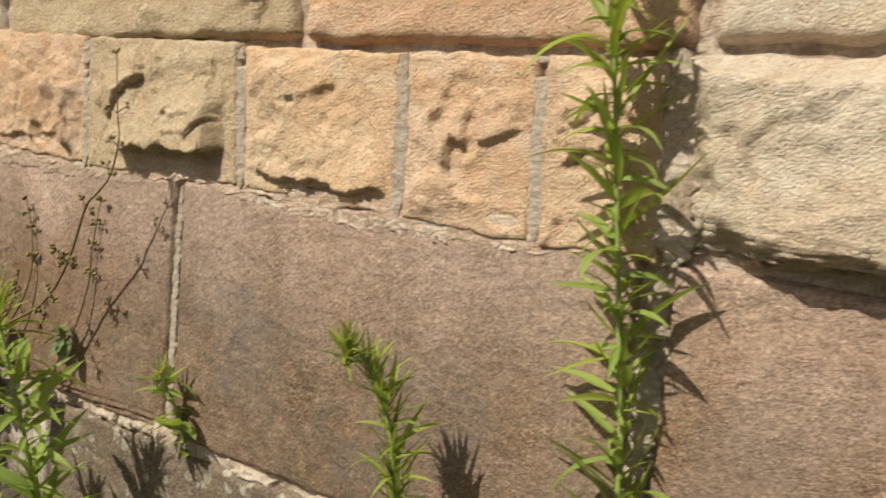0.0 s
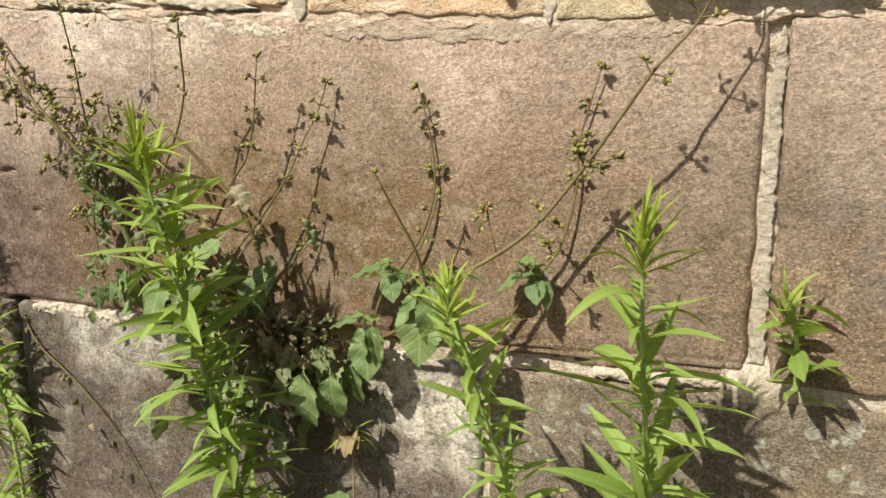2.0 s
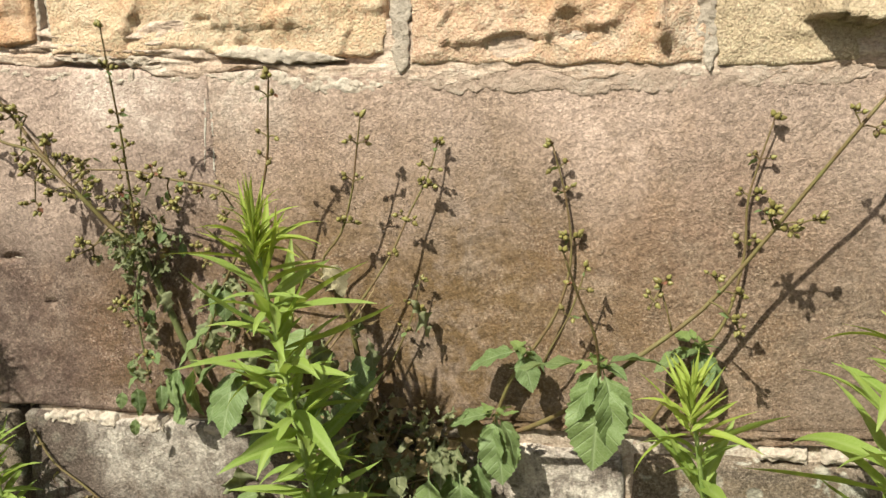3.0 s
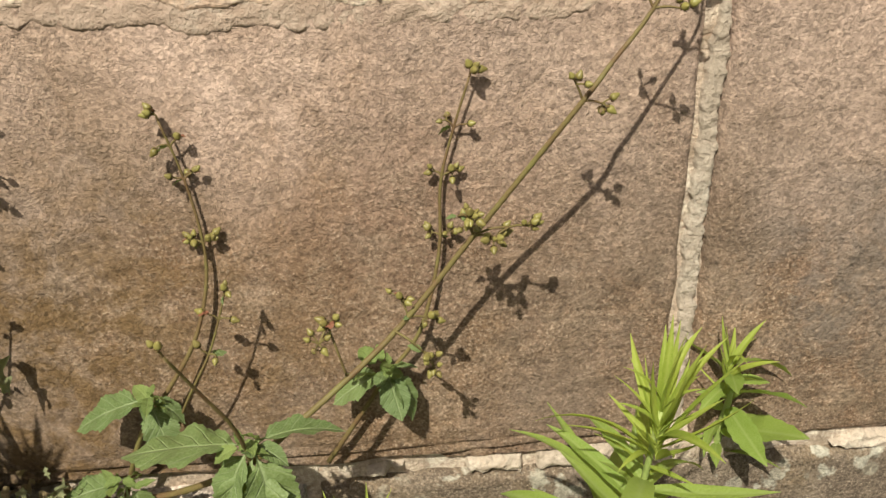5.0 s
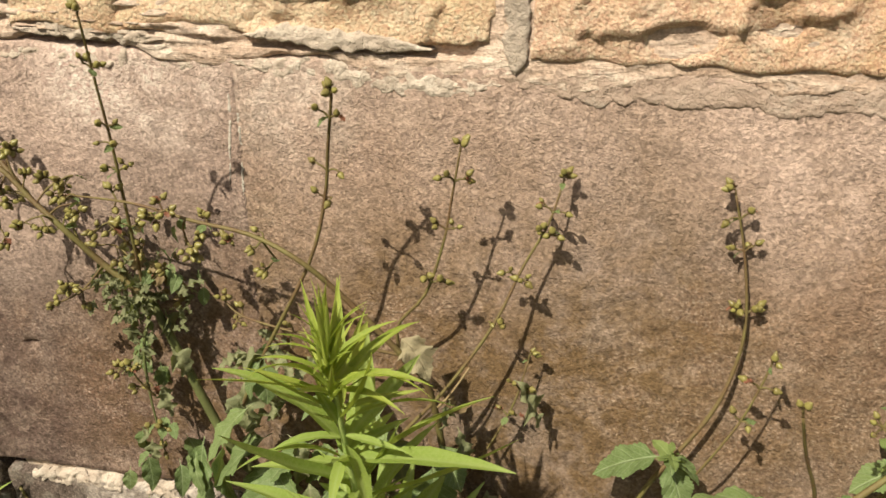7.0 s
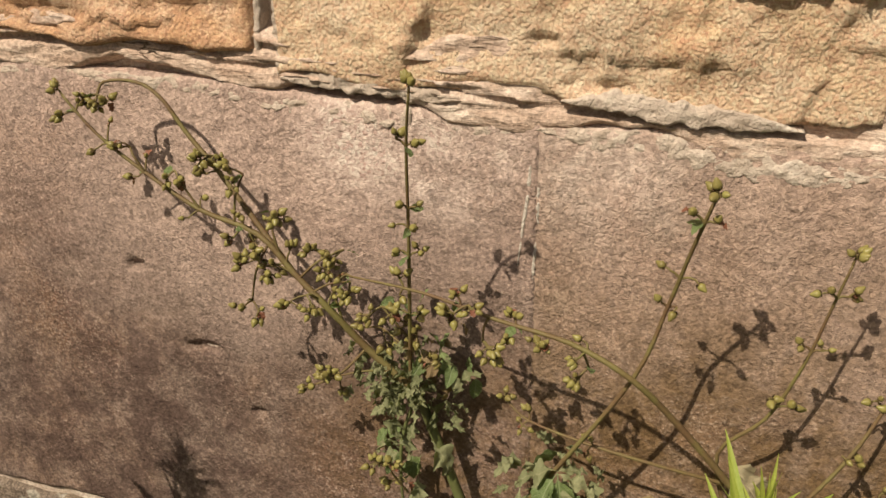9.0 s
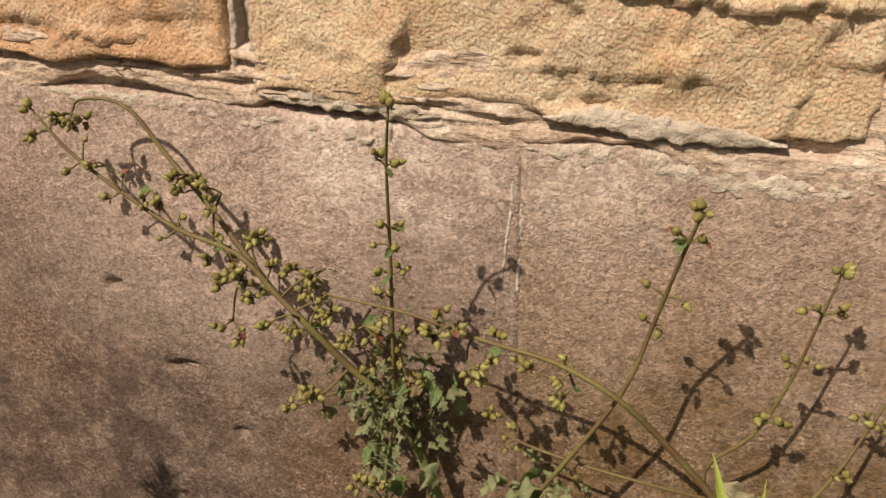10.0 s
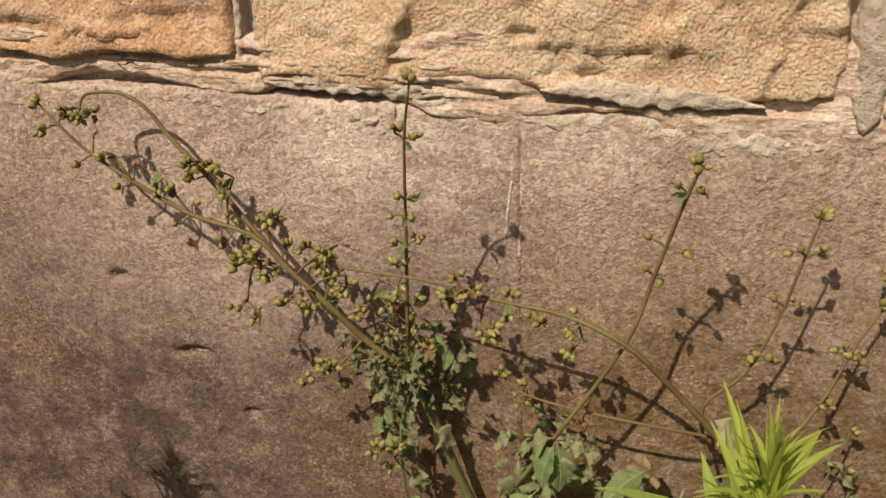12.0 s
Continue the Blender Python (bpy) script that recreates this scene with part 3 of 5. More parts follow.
def bed_depth(x, off):
    """Mortar that has weathered into thin layers towards the left and stays flat and cracked to the right."""
    split = max(0.15, min(1.0, (-1.70 - x) / 0.2))
    lump = 0.5 * fbm(x * 20, 7.7, off * 50, 4) + 0.7 * fbm(x * 70, 2.7, off * 190, 3)
    d = 0.0105 + (0.0015 + 0.0015 * split) * lump + 0.002 * max(0.0, min(1.0, (x + 2.08) / 0.05, (-1.83 - x) / 0.05))
    if -1.84 < x < -1.62 and off > -0.012:
        d -= 0.009 * min(1.0, (x + 1.84) / 0.03, (-1.62 - x) / 0.03)
    for i, (x0, x1, o0, o1, tall, deep) in enumerate(BED_LAYERS):
        if x0 < x < x1:
            up = off - o0 - (o1 - o0) * (x - x0) / (x1 - x0) - 0.0035 * fbm(x * 9, i * 5.3, 0.0, 4)
            end = min(1.0, (x - x0) / 0.03, (x1 - x) / 0.03) * max(0.25, min(1.0, 0.8 + 1.4 * fbm(x * 13, i * 9.1, 2.0, 3)))
            if 0 < up < tall:
                d += 0.5 * deep * end * (1 - up / tall)
            elif -0.004 < up <= 0:
                d -= 0.003 * end
    fade = min(1.0, max(0.0, (0.030 - 0.008 * split + 0.012 * fbm(x * 12, 6.1, 0.3, 3) - abs(off)) / 0.007))
    fade *= max(0.0, min(1.0, (-0.37 - x) / 0.04))
    return d * fade - 0.012 * (1 - fade)


bm = bmesh.new()
strip = []
for i in range(961):
    x = -2.66 + i * 0.0025
    strip.append([bm.verts.new((x, -bed_depth(x, -0.050 + j * 0.00135), bed_height(x) - 0.052 + j * 0.00173)) for j in range(71)])
for a, b in zip(strip, strip[1:]):
    for j in range(70):
        bm.faces.new((a[j], b[j], b[j + 1], a[j + 1]))
part("bed_joint", bm, LAYERS, wall, "ragged white and pink mortar in split layers")

# crumbs of white mortar left in the tight joint
bm = bmesh.new()
rng = random.Random(15)
for i in range(30):
    z = 0.778 + 0.0023 * i
    if fbm(0.0, 3.0, z * 40, 2) < -0.25:
        continue
    at = Matrix.Translation((-1.8375 + 0.006 * (z - 0.78) / 0.06 * 0.3 + 0.002 * fbm(1.0, 2.0, z * 30, 3), -0.0085, z))
    bmesh.ops.create_icosphere(bm, subdivisions=2, radius=1.0, matrix=at @ Matrix.Diagonal((rng.uniform(0.0007, 0.0017), 0.0020, rng.uniform(0.0022, 0.0050), 1)))
for v in bm.verts:
    v.co += 0.0012 * Vector((fbm(v.co.x * 300, 1.0, v.co.z * 300, 2), fbm(v.co.x * 300, 4.0, v.co.z * 300, 2), fbm(v.co.x * 300, 8.0, v.co.z * 300, 2)))
part("joint_crumbs", bm, WHITE_MORTAR, wall, "crumbs of white mortar in the tight joint")


def smear(name, line, proud, seed, material, label="", rough=1.0, gaps=0.5):
    """A ragged strip of mortar on the wall along a line of points (x, z, half width), broken where it has crumbled away."""
    pts = [Vector(p) for p in line]
    fine = []
    for p, q in zip(pts, pts[1:]):
        n = max(2, int((q - p).xy.length / 0.0022))
        fine += [p.lerp(q, i / n) for i in range(n)]
    fine.append(pts[-1])
    bm = bmesh.new()
    rows = []
    across = [-1 + i / 6 for i in range(13)]
    for i, p in enumerate(fine):
        way = (fine[min(i + 1, len(fine) - 1)] - fine[max(i - 1, 0)]).xy.normalized()
        ends = min(1.0, i / 14, (len(fine) - 1 - i) / 14) ** 0.5
        left = p.z * ends * max(0.05, 1 + rough * 0.7 * fbm(p.x * 30, seed, p.y * 30, 3) + rough * 0.7 * fbm(p.x * 120, seed + 3, p.y * 120, 3))
        right = p.z * ends * max(0.05, 1 + rough * 0.7 * fbm(p.x * 30, seed + 40, p.y * 30, 3) + rough * 0.7 * fbm(p.x * 120, seed + 43, p.y * 120, 3))
        gone = min(1.0, max(0.0, (fbm(p.x * 17, seed + 9, p.y * 17, 3) - gaps) / 0.08))
        row = []
        for u in across:
            half = (left if u < 0 else right) * u
            x, z = p.x - way.y * half, p.y + way.x * half
            edge = 0.0 if abs(u) > 0.99 else 1 - 0.12 * abs(u) ** 3
            d = proud * edge * (1 - gone) - 0.004 * (edge == 0.0) - 0.004 * gone
            d += rough * (edge > 0) * (0.0020 * fbm(x * 38, seed, z * 60, 4) + 0.0026 * fbm(x * 120, seed, z * 150, 4))
            row.append(bm.verts.new((x, -d, z)))
        rows.append(row)
    for a, b in zip(rows, rows[1:]):
        for i in range(12):
            bm.faces.new((a[i], b[i], b[i + 1], a[i + 1]))
    part(name, bm, material, wall, label)


# upright joints
smear("pointing", [(-1.850, 0.785, 0.0011), (-1.846, 0.82, 0.0014), (-1.843, 0.842, 0.0016), (-1.842, 0.862, 0.0045)], 0.0104, 12, WHITE_MORTAR, "crumbling white lime in a hairline joint", 0.4, 0.3)
smear("pointing", [(-1.0675, 0.470, 0.009), (-1.066, 0.56, 0.008), (-1.067, 0.70, 0.0075), (-1.066, 0.78, 0.0075), (-1.064, 0.862, 0.0065)], 0.0078, 1, POINTING, "whitish lime pointing with fine cracks", 0.6, 0.5)
smear("pointing", [(-1.610, 0.878, 0.012), (-1.608, 0.90, 0.012), (-1.6075, 0.94, 0.011), (-1.600, 1.088, 0.011)], 0.0142, 2, POINTING, "whitish lime pointing with fine cracks", 0.5, 0.7)
smear("pointing", [(-2.046, 0.925, 0.003), (-2.041, 1.095, 0.004)], 0.0125, 3, POINTING, "", 0.7, 0.5)
smear("pointing", [(-2.031, 0.915, 0.004), (-2.026, 1.095, 0.004)], 0.0125, 13, POINTING, "", 0.7, 0.4)
smear("pointing", [(-0.936, 0.868, 0.011), (-0.9505, 1.06, 0.011)], 0.0130, 4, POINTING, "", 0.5, 0.5)
smear("pointing", [(-0.665, 0.862, 0.012), (-0.6745, 1.052, 0.012)], 0.0130, 5, POINTING, "", 0.5, 0.5)
smear("pointing", [(-0.4800, 0.856, 0.012), (-0.490, 1.05, 0.012)], 0.0130, 6, POINTING, "", 0.5, 0.35)
smear("pointing", [(-1.300, 0.868, 0.010), (-1.309, 1.07, 0.010)], 0.0128, 7, POINTING, "", 0.8, 0.3)
smear("pointing", [(-0.340, 0.50, 0.013), (-0.338, 0.85, 0.012)], 0.010, 8, POINTING, "", 1.0, 0.3)
smear("pointing", [(-0.326, 0.85, 0.024), (-0.343, 1.06, 0.020)], 0.0135, 9, MORTAR, "", 0.6, 0.95)
smear("mortar_strip", [(-2.14, 0.462, 0.005), (-2.05, 0.468, 0.009), (-1.95, 0.466, 0.010), (-1.85, 0.462, 0.006)], 0.0118, 29, CRUST, "", 1.2, 0.05)
# lime left on the bed joint and on the faces beside it
smear("mortar_strip", [(-1.822, 0.908, 0.004), (-1.79, 0.908, 0.0075), (-1.74, 0.904, 0.0085), (-1.695, 0.899, 0.006), (-1.672, 0.896, 0.003)], 0.0165, 21, CRUST, "crust of white lime under the ochre stone", 0.6, 0.8)
smear("mortar_strip", [(-1.84, 0.887, 0.004), (-1.77, 0.880, 0.009), (-1.71, 0.873, 0.012), (-1.662, 0.868, 0.010), (-1.62, 0.870, 0.005)], 0.0106, 22, CRUST, "", 0.8, 0.7)
smear("mortar_strip", [(-2.34, 0.912, 0.004), (-2.20, 0.908, 0.005), (-2.10, 0.902, 0.006), (-1.98, 0.889, 0.008), (-1.84, 0.886, 0.007)], 0.0100, 23, CRUST, "", 0.8, 0.4)
smear("mortar_strip", [(-2.03, 0.914, 0.006), (-1.97, 0.912, 0.007), (-1.89, 0.904, 0.004)], 0.0135, 24, CRUST, "", 1.0, 0.3)
smear("mortar_strip", [(-1.62, 0.876, 0.010), (-1.55, 0.869, 0.013), (-1.40, 0.862, 0.013), (-1.28, 0.862, 0.013), (-1.15, 0.862, 0.010)], 0.0106, 25, PLASTER, "thin pinkish plaster with a cracked edge", 0.5, 0.75)
smear("mortar_strip", [(-0.95, 0.858, 0.006), (-0.80, 0.852, 0.009), (-0.66, 0.848, 0.008), (-0.50, 0.844, 0.006)], 0.0104, 26, CRUST, "", 0.9, 0.1)
smear("mortar_strip", [(-0.92, 0.474, 0.006), (-0.80, 0.474, 0.009), (-0.66, 0.478, 0.009), (-0.55, 0.480, 0.006)], 0.0125, 27, CRUST, "", 1.0, 0.1)
smear("mortar_strip", [(-1.33, 0.476, 0.005), (-1.20, 0.476, 0.007), (-1.08, 0.482, 0.006)], 0.0115, 28, CRUST, "", 1.0, 0.1)

bm = bmesh.new()
STEP = 0.007
cols, lines = int(2.95 / STEP), int(1.22 / STEP)
grid = []
for j in range(lines + 1):
    z = -0.02 + j * STEP
    grid.append([bm.verts.new((-2.8 + i * STEP, -mortar_depth(-2.8 + i * STEP, z), z)) for i in range(cols + 1)])
for j in range(lines):
    for i in range(cols):
        bm.faces.new((grid[j][i], grid[j][i + 1], grid[j + 1][i + 1], grid[j + 1][i]))
part("mortar", bm, MORTAR, wall, "pinkish-white crumbling lime mortar")

bm = bmesh.new()
bmesh.ops.create_cube(bm, size=1.0, matrix=Matrix.LocRotScale((-1.2, 0.235, 0.71), None, (5.6, 0.43, 2.08)))
part("core", bm, MORTAR, wall, smooth=False)

bm = bmesh.new()
lat = [-60, -20, -8, -4.5] + [-4 + 0.25 * i for i in range(25)] + [3, 8, 20, 60]
dep = [-60, -25, -10, -5, -3, -2, -1.4] + [-1.2 + 0.1 * i for i in range(15)] + [1, 5, 20, 60]
pts = [[bm.verts.new((x, y, -0.3 + (0.02 * fbm(x * 2, y * 2, 0, 3) if abs(x) < 5 and abs(y) < 2 else 0.0))) for x in lat] for y in dep]
for r, s in zip(pts, pts[1:]):
    for i in range(len(lat) - 1):
        bm.faces.new((r[i], r[i + 1], s[i + 1], s[i]))
tagged(part("ground", bm, SOIL), "dark weedy soil at the foot of the wall", "ground", kind="structure")


# ---------------------------------------------------------------- leaves
def blade(length, width, droop, fold, wave=0.0, teeth=0, widest=0.35, seed=0, curl=0.0, base=0.75, stalk=0.0, torn=0.0):
    """A leaf that grows along +y with its face up: a folded, bending, two-sided blade."""
    rng = random.Random(seed)
    n = max(10, teeth * 2)
    bm = bmesh.new()
    spine, edges = [], ([], [])
    ang, y, z = 0.0, 0.0, 0.0
    for i in range(n + 1):
        t = max(0.0, (i / n - stalk) / (1 - stalk))
        shape = (t / widest) ** base * math.exp(base * (1 - t / widest)) if t < widest else max(0.0, 1 - ((t - widest) / (1 - widest)) ** 1.7)
        half = width / 2 * max(0.035, min(1.0, shape))
        if teeth and 0.08 < t < 0.96:
            half *= 1.0 + (0.05 if i % 2 else -0.045)
        if torn:
            half *= rng.uniform(1 - torn, 1.1)
            z += length * 0.10 * torn * rng.uniform(-1, 1)
        spine.append(bm.verts.new((0.0, y, z)))
        for s, edge in zip((-1, 1), edges):
            lift = half * math.tan(fold) + wave * half * math.sin(t * 17 + s + seed) - curl * half * t
            mid = bm.verts.new((s * half * 0.55, y - 0.1 * half, z + lift * 0.6 + 0.06 * half))
            tip = bm.verts.new((s * half * rng.uniform(0.94, 1.05), y + 0.15 * half, z + lift))
            edge.append((mid, tip))
        ang -= droop / n
        y += length / n * math.cos(ang)
        z += length / n * math.sin(ang)
    for i in range(n):
        for edge, turn in zip(edges, (1, -1)):
            for a, b, c, d in ((spine[i], spine[i + 1], edge[i + 1][0], edge[i][0]), (edge[i][0], edge[i + 1][0], edge[i + 1][1], edge[i][1])):
                bm.faces.new((a, b, c, d)[::turn])
    return bm


def leaf_mesh(name, material, *args, **kw):
    bm = blade(*args, **kw)
    me = bpy.data.meshes.new(name)
    bm.to_mesh(me)
    bm.free()
    me.materials.append(material)
    me.polygons.foreach_set("use_smooth", [True] * len(me.polygons))
    return me


def set_leaf(name, mesh, parent, at, heading, rise, roll=0.0, scale=1.0, label=""):
    """A leaf object at a point; heading: degrees round z from +y, rise: degrees up."""
    ob = new(name, mesh)
    ob.parent = parent
    ob.matrix_basis = Matrix.Translation(at) @ Euler((0, 0, radians(heading))).to_matrix().to_4x4() @ Euler((radians(rise), 0, 0)).to_matrix().to_4x4() @ Euler((0, radians(roll), 0)).to_matrix().to_4x4() @ Matrix.Scale(scale, 4)
    if label:
        ob["label"] = label
    return ob


NARROW = [leaf_mesh("weed_leaf", GREEN, 1.0, w, d, f, 0.08, 0, 0.42, i) for i, (w, d, f) in enumerate(((0.14, 0.35, 0.35), (0.165, 0.6, 0.30), (0.13, 0.1, 0.45), (0.17, 0.9, 0.25), (0.12, -0.35, 0.4), (0.15, 1.2, 0.3)))]
WIDE = [leaf_mesh("wide_leaf", GREEN, 1.0, w, d, 0.2, 0.08, 7, 0.45, 17 + i) for i, (w, d) in enumerate(((0.29, 0.5), (0.25, 0.9), (0.32, 0.2)))]
TENDER = [leaf_mesh("young_leaf", YOUNG, 1.0, w, d, f, 0.05, 0, 0.38, 9 + i) for i, (w, d, f) in enumerate(((0.10, 0.5, 0.45), (0.085, -0.4, 0.5), (0.12, 0.9, 0.4), (0.09, 0.2, 0.4), (0.075, -0.1, 0.6), (0.105, 1.3, 0.35)))]


def weed(points, leaves, size, seed, tuft=18, label="", bushy=1.0, blades=None, slant=(0, 62)):
    """A tall, leafy weed: one upright stem, narrow leaves all round it, and a yellow-green tuft on top."""
    rng = random.Random(seed)
    plant = tagged(new("horseweed"), label, "weed", "tall weeds along the wall")
    bm = bmesh.new()
    n = len(points)
    fine = tube(bm, points, [0.0042 - 0.0026 * i / (n - 1) for i in range(n)], 8)
    part("stem", bm, GREEN_STEM, plant)
    total = sum((b - a).length for a, b in zip(fine, fine[1:]))
    cum, acc = [0.0], 0.0
    for a, b in zip(fine, fine[1:]):
        acc += (b - a).length
        cum.append(acc)

    def along(s):
        s = min(max(s, 0.0), total * 0.9999)
        k = next(i for i in range(len(cum) - 1) if cum[i + 1] >= s)
        return fine[k].lerp(fine[k + 1], (s - cum[k]) / max(1e-6, cum[k + 1] - cum[k]))

    turn = rng.uniform(0, 360)
    count = int(leaves * 1.6)
    for i in range(count):
        t = i / count
        turn += 137.5 + rng.uniform(-14, 14)
        s = total * (0.02 + 0.95 * t)
        top = max(0.0, (s - (total - 0.09)) / 0.09)
        length = size * rng.uniform(0.7, 1.2) * (1 - 0.40 * top) * bushy
        rise = rng.uniform(*slant) + 14 * top
        mesh = rng.choice(blades or (NARROW if top < 0.35 else TENDER))
        set_leaf("leaf", mesh, plant, along(s), turn, rise, rng.uniform(-40, 40), length * rng.choice((1.15, 1.0, 0.8, 0.5)))
    tip = along(total)
    for i in range(2 * tuft):
        turn += 137.5
        t = 0.5 * i / tuft
        set_leaf("young_leaf", rng.choice(TENDER), plant, tip - Vector((0, 0, 0.034 * (1 - t))), turn + rng.uniform(-25, 25), 46 + 41 * t + rng.uniform(-20, 14), rng.uniform(-60, 60), size * rng.uniform(0.4, 0.9) * (1 - 0.40 * t))
    return plant


weed([(-0.335, -0.03, -0.31), (-0.335, -0.03, 0.0), (-0.34, -0.035, 0.35), (-0.346, -0.037, 0.634), (-0.353, -0.042, 0.724), (-0.366, -0.052, 0.85), (-0.378, -0.07, 0.992), (-0.387, -0.08, 1.081), (-0.39, -0.085, 1.17)], 250, 0.086, 1, 30, "tall green horseweed standing close to the wall", 1.0, NARROW + TENDER, (-6, 66))
weed([(-0.555, -0.04, -0.31), (-0.555, -0.04, 0.0), (-0.556, -0.08, 0.4), (-0.567, -0.106, 0.60), (-0.585, -0.12, 0.69), (-0.612, -0.145, 0.745)], 460, 0.056, 2, 40, "smaller green horseweed with a nodding tip", 1.0, NARROW + TENDER + TENDER, (25, 74))
weed([(-1.67, -0.035, -0.31), (-1.67, -0.035, 0.0), (-1.68, -0.127, 0.37), (-1.684, -0.172, 0.546), (-1.686, -0.205, 0.67), (-1.685, -0.228, 0.755)], 230, 0.090, 4, 28, "bright green horseweed in front of the figwort clump")
weed([(-1.27, -0.05, -0.31), (-1.27, -0.05, 0.0), (-1.292, -0.165, 0.38), (-1.308, -0.21, 0.50), (-1.325, -0.258, 0.635)], 150, 0.070, 5, 18, "slender green horseweed leaning off the wall")
weed([(-1.15, -0.06, -0.31), (-1.15, -0.06, 0.0), (-1.156, -0.158, 0.415), (-1.161, -0.19, 0.56), (-1.162, -0.22, 0.685)], 140, 0.100, 6, 16, "broad-leaved green horseweed by the block joint")
weed([(-2.15, -0.03, -0.31), (-2.15, -0.035, 0.0), (-2.150, -0.045, 0.26), (-2.152, -0.058, 0.385), (-2.165, -0.07, 0.46), (-2.182, -0.085, 0.525)], 190, 0.060, 7, 24, "small horseweed before the open joint")
weed([(-2.52, -0.28, -0.31), (-2.50, -0.27, 0.0), (-2.42, -0.25, 0.35), (-2.31, -0.22, 0.62), (-2.245, -0.205, 0.775)], 130, 0.066, 9, 44, "green horseweed leaning towards the figwort")
weed([(-1.024, -0.004, 0.468), (-1.026, -0.015, 0.51), (-1.030, -0.030, 0.551), (-1.042, -0.045, 0.595)], 13, 0.078, 8, 7, "young weed rooted in the mortar joint", 1.0, WIDE, (-8, 38))

# ---------------------------------------------------------------- figworts
bm = bmesh.new()
bmesh.ops.create_uvsphere(bm, u_segments=10, v_segments=8, radius=0.0036)
for v in bm.verts:
    r = math.hypot(v.co.x, v.co.y)
    if v.co.z > 0.0028:
        v.co.z += (v.co.z - 0.0028) * 3.2
    v.co.x *= 0.95
    if v.co.z < -0.002:
        v.co.x *= 0.8
        v.co.y *= 0.8
for i in range(5):
    a = 2 * math.pi * i / 5
    out, side = Vector((math.cos(a), math.sin(a), 0)), Vector((-math.sin(a), math.cos(a), 0))
    tips = [bm.verts.new(p) for p in (Vector((0, 0, -0.0042)), out * 0.0026 + side * 0.0014 + Vector((0, 0, -0.0034)), out * 0.0046 + Vector((0, 0, -0.0012)), out * 0.0026 - side * 0.0014 + Vector((0, 0, -0.0034)))]
    bm.faces.new(tips).material_index = 1
CAPSULE = bpy.data.meshes.new("capsule")
bm.to_mesh(CAPSULE)
bm.free()
CAPSULE.materials.append(SEED)
CAPSULE.materials.append(FIG_STEM)
CAPSULE.polygons.foreach_set("use_smooth", [True] * len(CAPSULE.polygons))
BROAD = [leaf_mesh("broad_leaf", FIGLEAF, 1.0, w, d, f, 0.12, 16, 0.40, 30 + i, 0.2, 0.6, 0.15) for i, (w, d, f) in enumerate(((0.56, 0.6, 0.14), (0.48, 1.1, 0.22), (0.60, 0.3, 0.10), (0.42, 0.8, 0.30)))]
RAGGED = [leaf_mesh("worn_leaf", WORN, 1.0, w, d, f, 0.7, 9, 0.4, 40 + i, c, 0.75, 0.1, 0.55) for i, (w, d, f, c) in enumerate(((0.5, 1.3, 0.2, 0.5), (0.42, 0.9, 0.3, 0.2), (0.6, 1.6, 0.1, 0.7)))]
CRISP = [leaf_mesh("dead_leaf", DEAD, 1.0, w, d, f, 0.6, 6, 0.45, 50 + i, c) for i, (w, d, f, c) in enumerate(((0.55, 1.9, 0.4, 0.9), (0.4, 2.4, 0.5, 0.4), (0.65, 1.0, 0.2, 1.2)))]


AXIL = [leaf_mesh("axil_leaf", TENDERFIG, 1.0, w, d, 0.3, 0.15, 8, 0.42, 80 + i, 0.2) for i, (w, d) in enumerate(((0.5, 0.6), (0.42, 0.2), (0.56, 1.0)))]
PARCHED = leaf_mesh("parched_leaf", STRAW, 1.0, 0.80, 0.7, 0.12, 0.35, 10, 0.45, 63, 0.3, 0.75, 0.0, 0.28)


def figwort(label):
    return tagged(new("figwort"), label, "plant", "figworts on the wall")


bm = bmesh.new()
tube(bm, [(0, 0, 0), (0, 0.03, 0.5), (0, 0, 1.0)], [0.07, 0.06, 0.06], 5)
for v in bm.verts:
    v.co = Vector((v.co.x * 0.01, v.co.y * 0.01, v.co.z * 0.01))
PEDICEL = bpy.data.meshes.new("pedicel")
bm.to_mesh(PEDICEL)
bm.free()
PEDICEL.materials.append(FIG_STEM)
FADED = leaf_mesh("withered_flower", WITHERED, 0.009, 0.007, 1.2, 0.5, 0.4, 4, 0.5, 61, 0.6)


